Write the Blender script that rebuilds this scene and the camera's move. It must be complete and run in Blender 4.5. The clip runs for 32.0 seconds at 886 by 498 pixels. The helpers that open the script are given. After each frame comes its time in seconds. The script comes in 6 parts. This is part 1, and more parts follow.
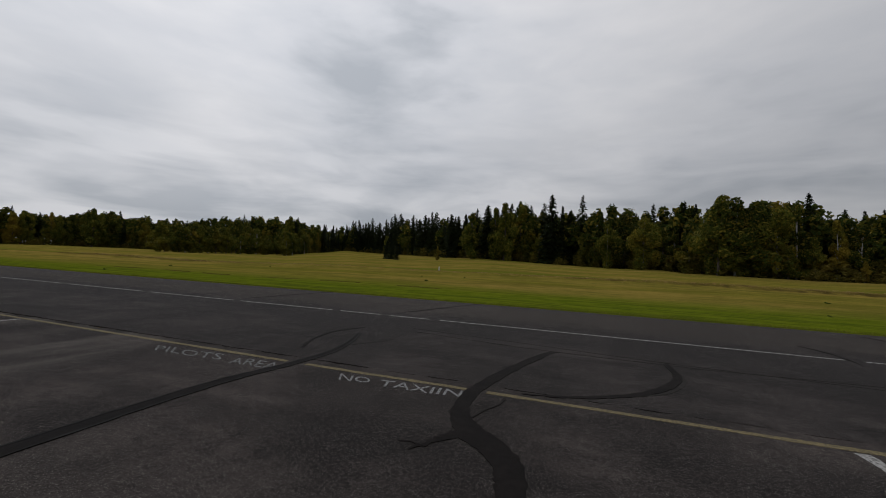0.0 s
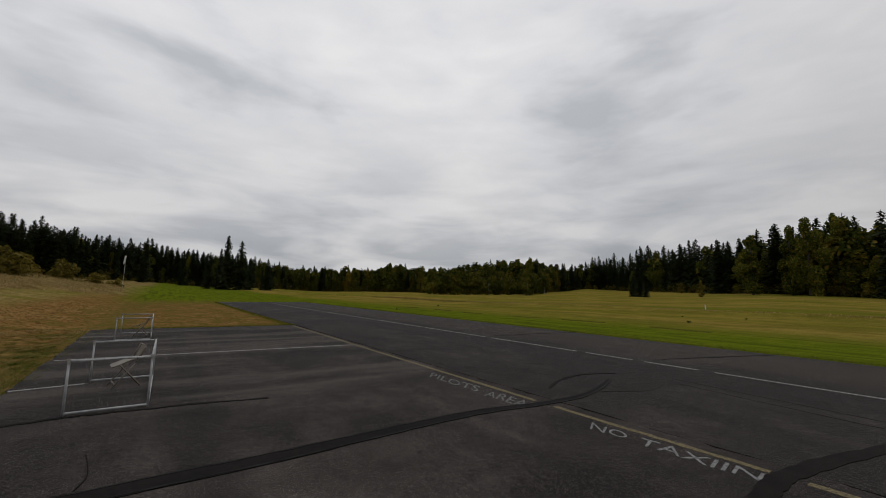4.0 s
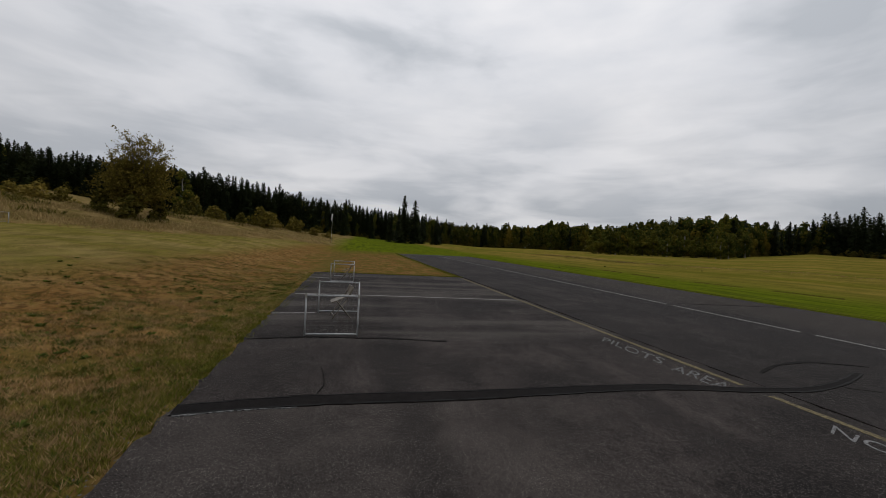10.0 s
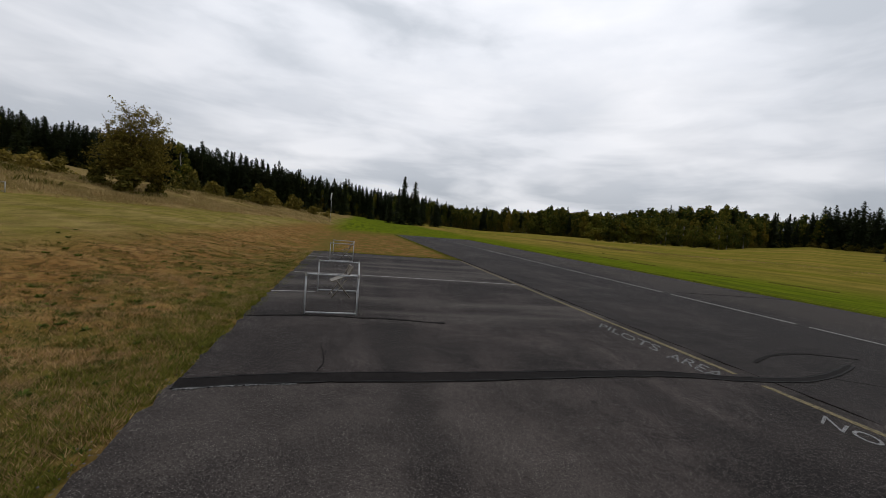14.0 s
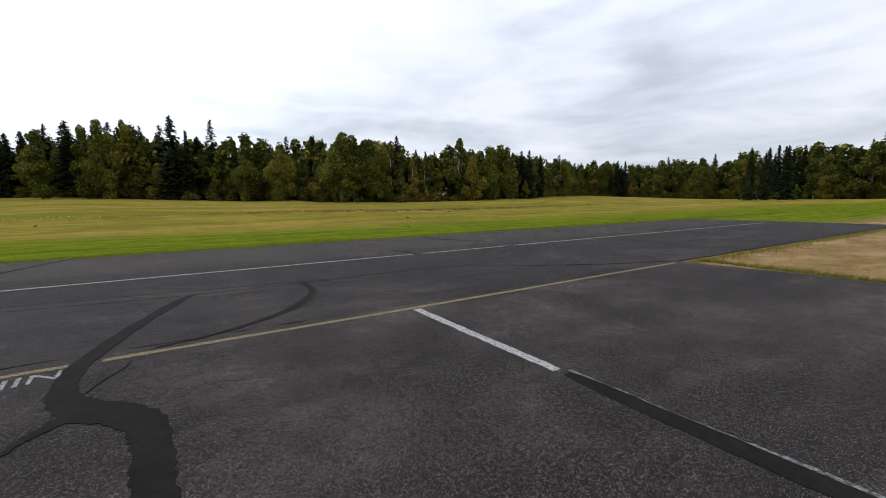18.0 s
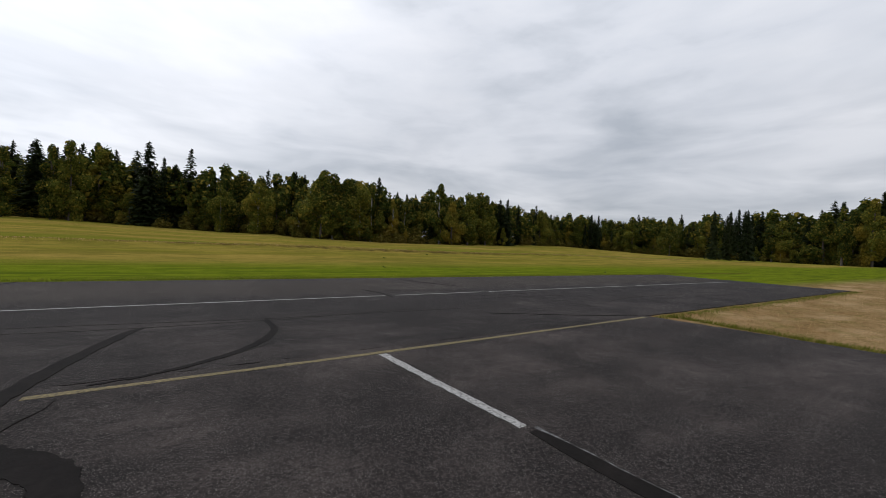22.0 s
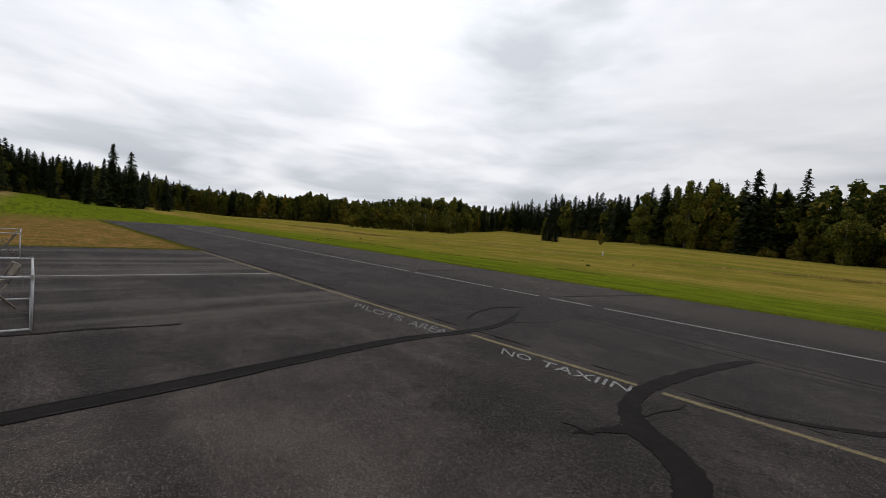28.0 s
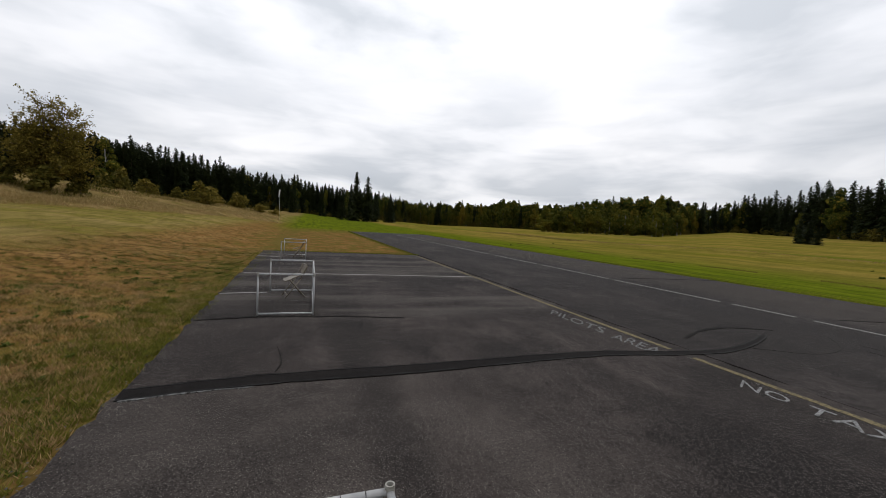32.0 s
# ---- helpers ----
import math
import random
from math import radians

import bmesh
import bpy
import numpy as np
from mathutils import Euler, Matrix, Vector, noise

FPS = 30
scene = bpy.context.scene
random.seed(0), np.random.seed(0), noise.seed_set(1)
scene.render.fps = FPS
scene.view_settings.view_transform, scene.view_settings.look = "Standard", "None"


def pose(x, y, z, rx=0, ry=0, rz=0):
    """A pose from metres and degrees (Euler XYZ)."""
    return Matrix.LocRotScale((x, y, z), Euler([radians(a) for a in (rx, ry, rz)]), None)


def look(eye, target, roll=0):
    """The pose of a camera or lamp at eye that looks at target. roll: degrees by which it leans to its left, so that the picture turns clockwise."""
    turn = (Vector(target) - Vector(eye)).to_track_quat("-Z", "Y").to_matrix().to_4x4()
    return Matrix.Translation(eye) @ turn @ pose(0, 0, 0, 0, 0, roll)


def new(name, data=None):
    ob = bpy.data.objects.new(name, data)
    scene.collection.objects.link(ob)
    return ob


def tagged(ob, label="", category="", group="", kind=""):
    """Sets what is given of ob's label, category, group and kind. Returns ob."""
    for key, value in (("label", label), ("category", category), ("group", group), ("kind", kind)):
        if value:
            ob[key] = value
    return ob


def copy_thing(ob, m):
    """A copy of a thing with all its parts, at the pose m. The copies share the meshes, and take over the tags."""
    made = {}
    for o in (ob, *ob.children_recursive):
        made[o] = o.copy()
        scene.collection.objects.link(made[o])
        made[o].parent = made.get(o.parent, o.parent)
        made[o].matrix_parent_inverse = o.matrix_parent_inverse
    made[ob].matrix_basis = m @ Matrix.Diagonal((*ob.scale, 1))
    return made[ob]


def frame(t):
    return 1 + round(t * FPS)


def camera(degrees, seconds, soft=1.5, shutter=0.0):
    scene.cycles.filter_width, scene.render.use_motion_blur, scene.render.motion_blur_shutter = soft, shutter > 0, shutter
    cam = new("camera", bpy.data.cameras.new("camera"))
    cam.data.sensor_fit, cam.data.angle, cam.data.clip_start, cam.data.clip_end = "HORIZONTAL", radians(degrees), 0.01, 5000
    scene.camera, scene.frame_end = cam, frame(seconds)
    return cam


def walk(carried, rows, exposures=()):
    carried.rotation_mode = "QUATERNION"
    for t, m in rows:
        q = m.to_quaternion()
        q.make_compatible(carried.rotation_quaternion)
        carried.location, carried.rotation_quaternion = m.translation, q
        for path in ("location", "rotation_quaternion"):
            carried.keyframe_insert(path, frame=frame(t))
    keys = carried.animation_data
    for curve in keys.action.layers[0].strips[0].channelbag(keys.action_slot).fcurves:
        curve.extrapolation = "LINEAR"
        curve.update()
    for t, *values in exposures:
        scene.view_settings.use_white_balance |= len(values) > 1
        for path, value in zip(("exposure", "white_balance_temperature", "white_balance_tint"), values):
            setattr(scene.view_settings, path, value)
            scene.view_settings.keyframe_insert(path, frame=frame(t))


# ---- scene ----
# Eye path: seconds, x, y, z, then yaw, pitch and roll in degrees.
cam = camera(98.0, 32.0, soft=0.8)
PATH = [
    (0, 0.091, 0.133, 2.011, 20.06, 2.10, 2.51),
    (0.5, 0.007, 0.102, 2.011, 27.19, 2.17, 3.73),
    (1, -0.074, 0.125, 2.009, 33.02, 2.56, 3.30),
    (1.5, -0.099, 0.128, 2.008, 38.51, 2.79, 3.20),
    (2, -0.058, 0.155, 2.009, 42.65, 3.88, 2.84),
    (2.5, 0.015, 0.186, 2.011, 46.92, 3.72, 1.71),
    (3, 0.065, 0.196, 2.012, 49.62, 4.45, 0.87),
    (3.5, 0.081, 0.190, 2.013, 52.40, 6.20, 1.15),
    (5.5, -0.129, 0.047, 2.013, 60.17, 5.02, 1.39),
    (6, -0.116, 0.097, 2.011, 62.50, 4.59, 1.08),
    (6.5, -0.119, 0.111, 2.010, 65.20, 3.89, 1.03),
    (7, -0.120, 0.102, 2.009, 68.01, 3.42, 0.90),
    (7.5, -0.126, 0.091, 2.008, 71.12, 3.00, 1.28),
    (8, -0.146, 0.077, 2.008, 73.30, 2.38, 1.30),
    (8.5, -0.155, 0.064, 2.006, 74.86, 1.38, 1.92),
    (9, -0.158, 0.052, 2.004, 76.09, 0.44, 2.61),
    (9.5, -0.165, 0.038, 2.003, 76.81, -0.18, 3.12),
    (10, -0.177, 0.028, 2.001, 77.87, -0.66, 3.20),
    (10.5, -0.181, 0.030, 2.000, 78.51, -1.37, 3.51),
    (11, -0.189, 0.020, 1.999, 78.71, -1.78, 3.86),
    (11.5, -0.185, 0.015, 1.999, 79.13, -1.98, 4.19),
    (12, -0.186, 0.010, 1.999, 79.09, -2.05, 4.56),
    (12.5, -0.193, 0.008, 1.998, 79.52, -1.98, 4.25),
    (13, -0.193, 0.000, 1.997, 79.33, -1.93, 4.35),
    (13.5, -0.200, -0.005, 1.998, 78.67, -2.57, 4.69),
    (15.5, -0.222, -0.065, 1.997, 65.41, -4.50, 6.18),
    (16, -0.187, -0.089, 1.996, 55.88, -4.67, 6.41),
    (16.5, -0.003, -0.048, 1.997, 42.30, -5.23, 2.71),
    (17, 0.153, -0.102, 1.997, 24.62, -5.74, 0.41),
    (17.5, 0.205, -0.09, 1.997, -2.57, -7.77, -0.41),
    (18, 0.178, -0.160, 1.995, -29.88, -7.15, -0.82),
    (18.5, 0.209, -0.193, 1.994, -47.49, -5.70, -0.16),
    (19, 0.198, -0.221, 1.996, -56.82, -2.92, 2.21),
    (19.5, 0.187, -0.231, 1.998, -59.55, -1.84, 3.36),
    (20, 0.206, -0.224, 1.999, -60.00, -1.72, 3.17),
    (20.5, 0.223, -0.202, 2.001, -55.99, -1.43, 3.28),
    (21, 0.267, -0.166, 2.002, -48.39, -0.27, 2.65),
    (21.5, 0.312, -0.152, 2.002, -40.44, 0.03, 2.20),
    (22, 0.314, -0.120, 2.000, -33.14, -0.73, 2.51),
    (22.5, 0.255, -0.095, 1.997, -25.39, -0.26, 3.08),
    (23, 0.163, -0.086, 1.996, -17.87, -0.16, 3.70),
    (23.5, 0.081, -0.084, 1.995, -10.11, 0.47, 3.17),
    (24, 0.013, -0.064, 1.994, -3.33, -0.34, 3.32),
    (24.5, -0.031, -0.030, 1.992, 4.51, -1.84, 3.91),
    (25, 0.029, 0.034, 1.995, 12.56, -1.37, 3.03),
    (25.5, 0.108, 0.093, 1.996, 19.96, -1.07, 2.28),
    (26, 0.160, 0.107, 1.995, 26.85, -1.80, 1.91),
    (26.5, 0.105, 0.097, 1.995, 31.98, -2.07, 3.18),
    (28.5, -0.019, -0.013, 1.988, 45.62, -2.34, 4.23),
    (29, -0.035, -0.022, 1.989, 48.25, -2.31, 3.50),
    (29.5, -0.074, -0.052, 1.988, 51.43, -1.77, 3.86),
    (30, -0.123, -0.092, 1.986, 54.74, -2.06, 3.22),
    (30.5, -0.114, -0.069, 1.988, 60.83, -2.08, 3.75),
    (31, -0.104, -0.050, 1.990, 65.63, -2.32, 3.70),
    (31.5, -0.104, -0.052, 1.992, 68.63, -2.61, 3.71),
    (32, -0.115, -0.056, 1.993, 70.83, -3.54, 3.39),
]


def eye_pose(x, y, z, yaw, pitch, roll):
    return pose(x, y, z, 90 + pitch, 0, yaw) @ pose(0, 0, 0, 0, 0, roll)


# Seconds, stops, kelvin and tint of the camera's automatic exposure and white balance.
EXPOSURES = [(0, -0.82, 6500, 10), (3, -0.82, 6750, 10), (6, -0.80, 6750, 10), (8, -0.78, 6750, 10), (10, -0.72, 6600, 10), (13, -0.42, 6480, 10), (15, -0.46, 6480, 10), (16, -0.48, 6450, 10),
             (17, -0.10, 6300, 10), (17.5, 0.06, 6150, 10), (18, 0.38, 6150, 10), (19, 0.38, 6250, 10), (20, 0.08, 6270, 10), (22, -0.02, 6340, 10), (24, -0.12, 6380, 10), (26, -0.24, 6480, 10),
             (29, -0.26, 6600, 10), (32, -0.2, 6600, 10)]
walk(cam, [(r[0], eye_pose(*r[1:])) for r in PATH], EXPOSURES)

# ---------------------------------------------------------------- light
world = bpy.data.worlds.new("overcast_sky")
scene.world = world
world.use_nodes = True
SUN_EL, SUN_AZ = radians(38), radians(-12)


def sky_nodes():
    nt = world.node_tree
    nt.nodes.clear()
    N, K = nt.nodes.new, nt.links.new
    out, bg = N("ShaderNodeOutputWorld"), N("ShaderNodeBackground")
    sky = N("ShaderNodeTexSky")
    sky.sky_type, sky.sun_disc = "NISHITA", False
    sky.sun_elevation, sky.sun_rotation = SUN_EL, -SUN_AZ
    tc, sep = N("ShaderNodeTexCoord"), N("ShaderNodeSeparateXYZ")
    K(tc.outputs["Generated"], sep.inputs[0])
    up = N("ShaderNodeMath"); up.operation = "MAXIMUM"; up.inputs[1].default_value = 0.0
    K(sep.outputs["Z"], up.inputs[0])
    lift = N("ShaderNodeMath"); lift.operation = "ADD"; lift.inputs[1].default_value = 0.42
    K(up.outputs[0], lift.inputs[0])
    flat = N("ShaderNodeVectorMath"); flat.operation = "DIVIDE"
    K(tc.outputs["Generated"], flat.inputs[0]); K(lift.outputs[0], flat.inputs[1])
    flat2 = N("ShaderNodeVectorMath"); flat2.operation = "MULTIPLY"
    flat2.inputs[1].default_value = (1, 1, 0)
    K(flat.outputs[0], flat2.inputs[0])

    def cloud(scale, detail, rough, stretch, shift, layered=False):
        mp, no = N("ShaderNodeMapping"), N("ShaderNodeTexNoise")
        mp.inputs["Scale"].default_value, mp.inputs["Location"].default_value = stretch, shift
        K(tc.outputs["Generated"] if layered else flat2.outputs[0], mp.inputs[0]); K(mp.outputs[0], no.inputs["Vector"])
        no.inputs["Scale"].default_value, no.inputs["Detail"].default_value = scale, detail
        no.inputs["Roughness"].default_value, no.inputs["Distortion"].default_value = rough, 0.3 if layered else 0.1
        return no.outputs["Fac"]

    big = cloud(1.15, 3, 0.45, (1, 1, 1), (3.1, 0.4, 0))
    fine = cloud(1.0, 5, 0.5, (2.7, 2.7, 8.5), (1.7, 5.2, 0), True)
    puff = cloud(1.0, 4, 0.5, (6.0, 6.0, 17), (4.4, 2.6, 0), True)
    mix0 = N("ShaderNodeMix"); mix0.data_type = "FLOAT"; mix0.inputs[0].default_value = 0.34
    K(fine, mix0.inputs[2]); K(puff, mix0.inputs[3])
    mix = N("ShaderNodeMix"); mix.data_type = "FLOAT"; mix.inputs[0].default_value = 0.52
    K(big, mix.inputs[2]); K(mix0.outputs[0], mix.inputs[3])
    ramp = N("ShaderNodeValToRGB")
    e = ramp.color_ramp.elements
    e[0].position, e[0].color = 0.38, (0.56, 0.595, 0.65, 1)
    e[1].position, e[1].color = 0.62, (0.95, 0.952, 0.984, 1)
    m = e.new(0.48); m.color = (0.79, 0.812, 0.866, 1)
    K(mix.outputs[0], ramp.inputs[0])
    # overhead brightening of the cloud deck
    gain = N("ShaderNodeMapRange")
    gain.inputs[1].default_value, gain.inputs[2].default_value = 0.02, 0.55
    gain.inputs[3].default_value, gain.inputs[4].default_value = 0.94, 1.24
    K(up.outputs[0], gain.inputs[0])
    # the side of the hidden sun is the brighter one
    side = N("ShaderNodeVectorMath"); side.operation = "DOT_PRODUCT"
    side.inputs[1].default_value = (-0.91, 0.22, 0.35)
    K(tc.outputs["Generated"], side.inputs[0])
    glow = N("ShaderNodeMapRange")
    glow.inputs[1].default_value, glow.inputs[2].default_value = -0.15, 0.90
    glow.inputs[3].default_value, glow.inputs[4].default_value = 0.82, 1.34
    K(side.outputs["Value"], glow.inputs[0])
    both = N("ShaderNodeMath"); both.operation = "MULTIPLY"
    K(gain.outputs[0], both.inputs[0]); K(glow.outputs[0], both.inputs[1])
    # flat layers of grey cloud low over the horizon
    low_map, low_no = N("ShaderNodeMapping"), N("ShaderNodeTexNoise")
    low_map.inputs["Scale"].default_value = (3.4, 3.4, 15)
    K(tc.outputs["Generated"], low_map.inputs[0]); K(low_map.outputs[0], low_no.inputs["Vector"])
    low_no.inputs["Scale"].default_value, low_no.inputs["Detail"].default_value = 1.0, 4
    low_no.inputs["Distortion"].default_value = 0.35
    low_ramp = N("ShaderNodeValToRGB")
    q = low_ramp.color_ramp.elements
    q[0].position, q[0].color = 0.38, (0.47, 0.505, 0.56, 1)
    q[1].position, q[1].color = 0.63, (0.88, 0.888, 0.924, 1)
    K(low_no.outputs["Fac"], low_ramp.inputs[0])
    low_fac = N("ShaderNodeMapRange")
    low_fac.inputs[1].default_value, low_fac.inputs[2].default_value = 0.08, 0.40
    low_fac.inputs[3].default_value, low_fac.inputs[4].default_value = 0.85, 0.0
    K(up.outputs[0], low_fac.inputs[0])
    deck = N("ShaderNodeMix"); deck.data_type = "RGBA"
    K(low_fac.outputs[0], deck.inputs[0]); K(ramp.outputs[0], deck.inputs[6]); K(low_ramp.outputs[0], deck.inputs[7])
    scl = N("ShaderNodeVectorMath"); scl.operation = "SCALE"
    K(deck.outputs[2], scl.inputs[0]); K(both.outputs[0], scl.inputs["Scale"])
    skys = N("ShaderNodeVectorMath"); skys.operation = "SCALE"; skys.inputs["Scale"].default_value = 0.06
    K(sky.outputs[0], skys.inputs[0])
    tot = N("ShaderNodeMix"); tot.data_type = "RGBA"; tot.inputs[0].default_value = 0.92
    K(skys.outputs[0], tot.inputs[6]); K(scl.outputs[0], tot.inputs[7])
    K(tot.outputs[2], bg.inputs[0]); bg.inputs[1].default_value = 1.0
    K(bg.outputs[0], out.inputs[0])


sky_nodes()
sun = new("sun", bpy.data.lights.new("sun", "SUN"))
sun.data.energy, sun.data.angle, sun.data.color = 0.5, radians(25), (1.0, 0.96, 0.9)
sun.matrix_world = look((0, 0, 60), (60 * math.sin(SUN_AZ) * -1, -60 * math.cos(SUN_AZ), 60 - 60 * math.tan(SUN_EL)))


# ---------------------------------------------------------------- materials
class Mat:
    """A small builder of node materials."""

    def __init__(self, name, rough=0.8, metal=0.0, spec=0.5):
        self.m = bpy.data.materials.new(name)
        self.m.use_nodes = True
        self.nt = self.m.node_tree
        self.b = self.nt.nodes["Principled BSDF"]
        self.b.inputs["Roughness"].default_value = rough
        self.b.inputs["Metallic"].default_value = metal
        self.b.inputs["Specular IOR Level"].default_value = spec
        self.geo = None

    def node(self, kind):
        return self.nt.nodes.new(kind)

    def link(self, a, b):
        self.nt.links.new(a, b)

    def pos(self):
        if self.geo is None:
            self.geo = self.node("ShaderNodeNewGeometry")
        return self.geo.outputs["Position"]

    def noise(self, scale, detail=4, rough=0.55, stretch=(1, 1, 1), vec=None):
        mp, no = self.node("ShaderNodeMapping"), self.node("ShaderNodeTexNoise")
        mp.inputs["Scale"].default_value = stretch
        self.link(vec or self.pos(), mp.inputs[0])
        self.link(mp.outputs[0], no.inputs["Vector"])
        no.inputs["Scale"].default_value, no.inputs["Detail"].default_value = scale, detail
        no.inputs["Roughness"].default_value = rough
        return no.outputs["Fac"]

    def ramp(self, fac, *stops):
        r = self.node("ShaderNodeValToRGB")
        e = r.color_ramp.elements
        while len(e) < len(stops):
            e.new(0.5)
        for k, (p, c) in enumerate(stops):
            e[k].position = p
            e[k].color = (*c, 1) if isinstance(c, tuple) else (c, c, c, 1)
        self.link(fac, r.inputs[0])
        return r.outputs[0]

    def mix(self, fac, a, b, mode="MIX"):
        x = self.node("ShaderNodeMix")
        x.data_type, x.blend_type = "RGBA", mode
        for sock, v in ((x.inputs[0], fac), (x.inputs[6], a), (x.inputs[7], b)):
            if isinstance(v, tuple):
                sock.default_value = (*v, 1)
            elif isinstance(v, (int, float)):
                sock.default_value = v if sock.type == "VALUE" else (v, v, v, 1)
            else:
                self.link(v, sock)
        return x.outputs[2]

    def math(self, op, a, b=0.0, c=None):
        x = self.node("ShaderNodeMath")
        x.operation = op
        for sock, v in zip(x.inputs, (a, b, c)):
            if v is None:
                continue
            if isinstance(v, (int, float)):
                sock.default_value = v
            else:
                self.link(v, sock)
        return x.outputs[0]

    def axis(self, n):
        s = self.node("ShaderNodeSeparateXYZ")
        self.link(self.pos(), s.inputs[0])
        return s.outputs[n]

    def step(self, v, lo, hi):
        r = self.node("ShaderNodeMapRange")
        r.interpolation_type = "SMOOTHSTEP"
        r.inputs[1].default_value, r.inputs[2].default_value = lo, hi
        self.link(v, r.inputs[0])
        return r.outputs[0]

    def rnd(self):
        return self.node("ShaderNodeObjectInfo").outputs["Random"]

    def color(self, c):
        if isinstance(c, tuple):
            self.b.inputs["Base Color"].default_value = (*c, 1)
        else:
            self.link(c, self.b.inputs["Base Color"])
        return self

    def roughness(self, f):
        self.link(f, self.b.inputs["Roughness"])
        return self

    def bump(self, h, strength=0.4, dist=0.01):
        n = self.node("ShaderNodeBump")
        n.inputs["Strength"].default_value, n.inputs["Distance"].default_value = strength, dist
        self.link(h, n.inputs["Height"])
        self.link(n.outputs[0], self.b.inputs["Normal"])
        return self


def asphalt_mat(name, dark, light, lanes=False):
    m = Mat(name, 0.9, 0, 0.1)
    vo = m.node("ShaderNodeTexVoronoi")
    vo.inputs["Scale"].default_value = 125
    m.link(m.pos(), vo.inputs["Vector"])
    cell = m.node("ShaderNodeSeparateColor")
    m.link(vo.outputs["Color"], cell.inputs[0])
    stone = cell.outputs[0]
    inside = m.ramp(vo.outputs["Distance"], (0.26, 1.0), (0.55, 0.0))
    grit = m.noise(230, 2, 0.7)
    mott = m.noise(5, 5, 0.65)
    blot = m.noise(0.50, 6, 0.58, (0.9, 0.75, 1))
    wide = m.noise(0.16, 4, 0.55)
    streak = m.noise(0.55, 4, 0.5, (0.22, 1.5, 1))
    dust = m.noise(0.8, 5, 0.6, (0.5, 1, 1))
    base = m.mix(m.ramp(blot, (0.40, 0.0), (0.58, 1.0)), dark, light)
    base = m.mix(m.ramp(wide, (0.41, 0.75), (0.55, 0.0)), base, tuple(v * 0.75 for v in dark))
    base = m.mix(m.ramp(dust, (0.54, 0.0), (0.72, 0.5)), base, tuple(v * 1.6 for v in light))
    base = m.mix(m.ramp(streak, (0.52, 0.0), (0.63, 0.7)), base, tuple(v * 0.6 for v in dark))
    base = m.mix(m.ramp(mott, (0.36, 0.6), (0.54, 0.0)), base, tuple(v * 0.55 for v in dark))
    base = m.mix(m.ramp(m.noise(24, 4, 0.62), (0.50, 0.0), (0.66, 0.55)), base, tuple(v * 1.45 for v in light))
    base = m.mix(m.ramp(m.noise(11, 5, 0.7), (0.34, 0.6), (0.46, 0.0)), base, tuple(v * 0.6 for v in dark))
    x, y = m.axis(0), m.axis(1)
    wob = m.math("MULTIPLY", m.math("SUBTRACT", m.noise(0.7, 4, 0.6), 0.5), 2.6)
    if lanes:
        # darker smooth middle lane, paler browner far lane
        yy = m.math("ADD", y, m.math("MULTIPLY", wob, 0.35))
        mid = m.math("MULTIPLY", m.step(yy, 10.0, 10.8), m.math("SUBTRACT", 1.0, m.step(yy, 12.9, 13.9)))
        base = m.mix(m.math("MULTIPLY", mid, 0.6), base, (0.0160, 0.0140, 0.0138))
        base = m.mix(m.math("MULTIPLY", m.step(yy, 13.4, 15.0), 0.5), base, (0.050, 0.0405, 0.0330))
    else:
        # the worn bay next to the bank
        bay = m.math("MULTIPLY", m.step(x, -5.1, -4.9), m.math("SUBTRACT", 1.0, m.step(m.math("ADD", x, wob), -0.3, 1.6)))
        bay = m.math("MULTIPLY", bay, m.math("SUBTRACT", 1.0, m.step(m.math("ADD", y, wob), 1.6, 3.6)))
        base = m.mix(m.math("MULTIPLY", m.math("MULTIPLY", bay, 0.7), m.ramp(m.noise(0.9, 4, 0.55), (0.38, 0.35), (0.60, 1.0))), base, (0.082, 0.070, 0.062))
        # dark oily wheel bands along the flight line
        soft = m.math("MULTIPLY", m.math("SUBTRACT", m.noise(1.1, 4, 0.6), 0.5), 0.9)
        for y0, half, force in ((0.78, 0.42, 0.62), (3.95, 0.45, 0.6), (5.2, 0.5, 0.35), (2.3, 0.3, 0.25)):
            away = m.math("ABSOLUTE", m.math("ADD", m.math("SUBTRACT", y, y0), soft))
            near = m.math("MULTIPLY", m.math("SUBTRACT", 1.0, m.step(away, 0.05, half)), m.ramp(m.noise(0.45, 3, 0.5), (0.36, 0.35), (0.58, 1.0)))
            base = m.mix(m.math("MULTIPLY", near, force), base, (0.0105, 0.0090, 0.0086))
        # paler and darker paver passes across the far bays
        across = m.noise(0.62, 4, 0.5, (1.5, 0.16, 1))
        far_bay = m.math("SUBTRACT", 1.0, m.step(x, -8.6, -7.6))
        base = m.mix(m.math("MULTIPLY", far_bay, m.ramp(across, (0.48, 0.0), (0.60, 0.8))), base, (0.080, 0.070, 0.062))
        base = m.mix(m.math("MULTIPLY", far_bay, m.ramp(across, (0.36, 0.7), (0.47, 0.0))), base, (0.0115, 0.0098, 0.0092))
    worn = m.ramp(m.noise(1.3, 4, 0.6), (0.36, 0.45), (0.62, 1.0))
    pale = m.math("MULTIPLY", m.math("MULTIPLY", m.ramp(stone, (0.80, 0.0), (0.97, 1.0)), inside), worn)
    base = m.mix(m.ramp(stone, (0.0, 0.8), (0.42, 0.0)), base, tuple(v * 0.35 for v in dark))
    base = m.mix(pale, base, (0.37, 0.34, 0.31))
    vb = m.node("ShaderNodeTexVoronoi")
    vb.inputs["Scale"].default_value = 62
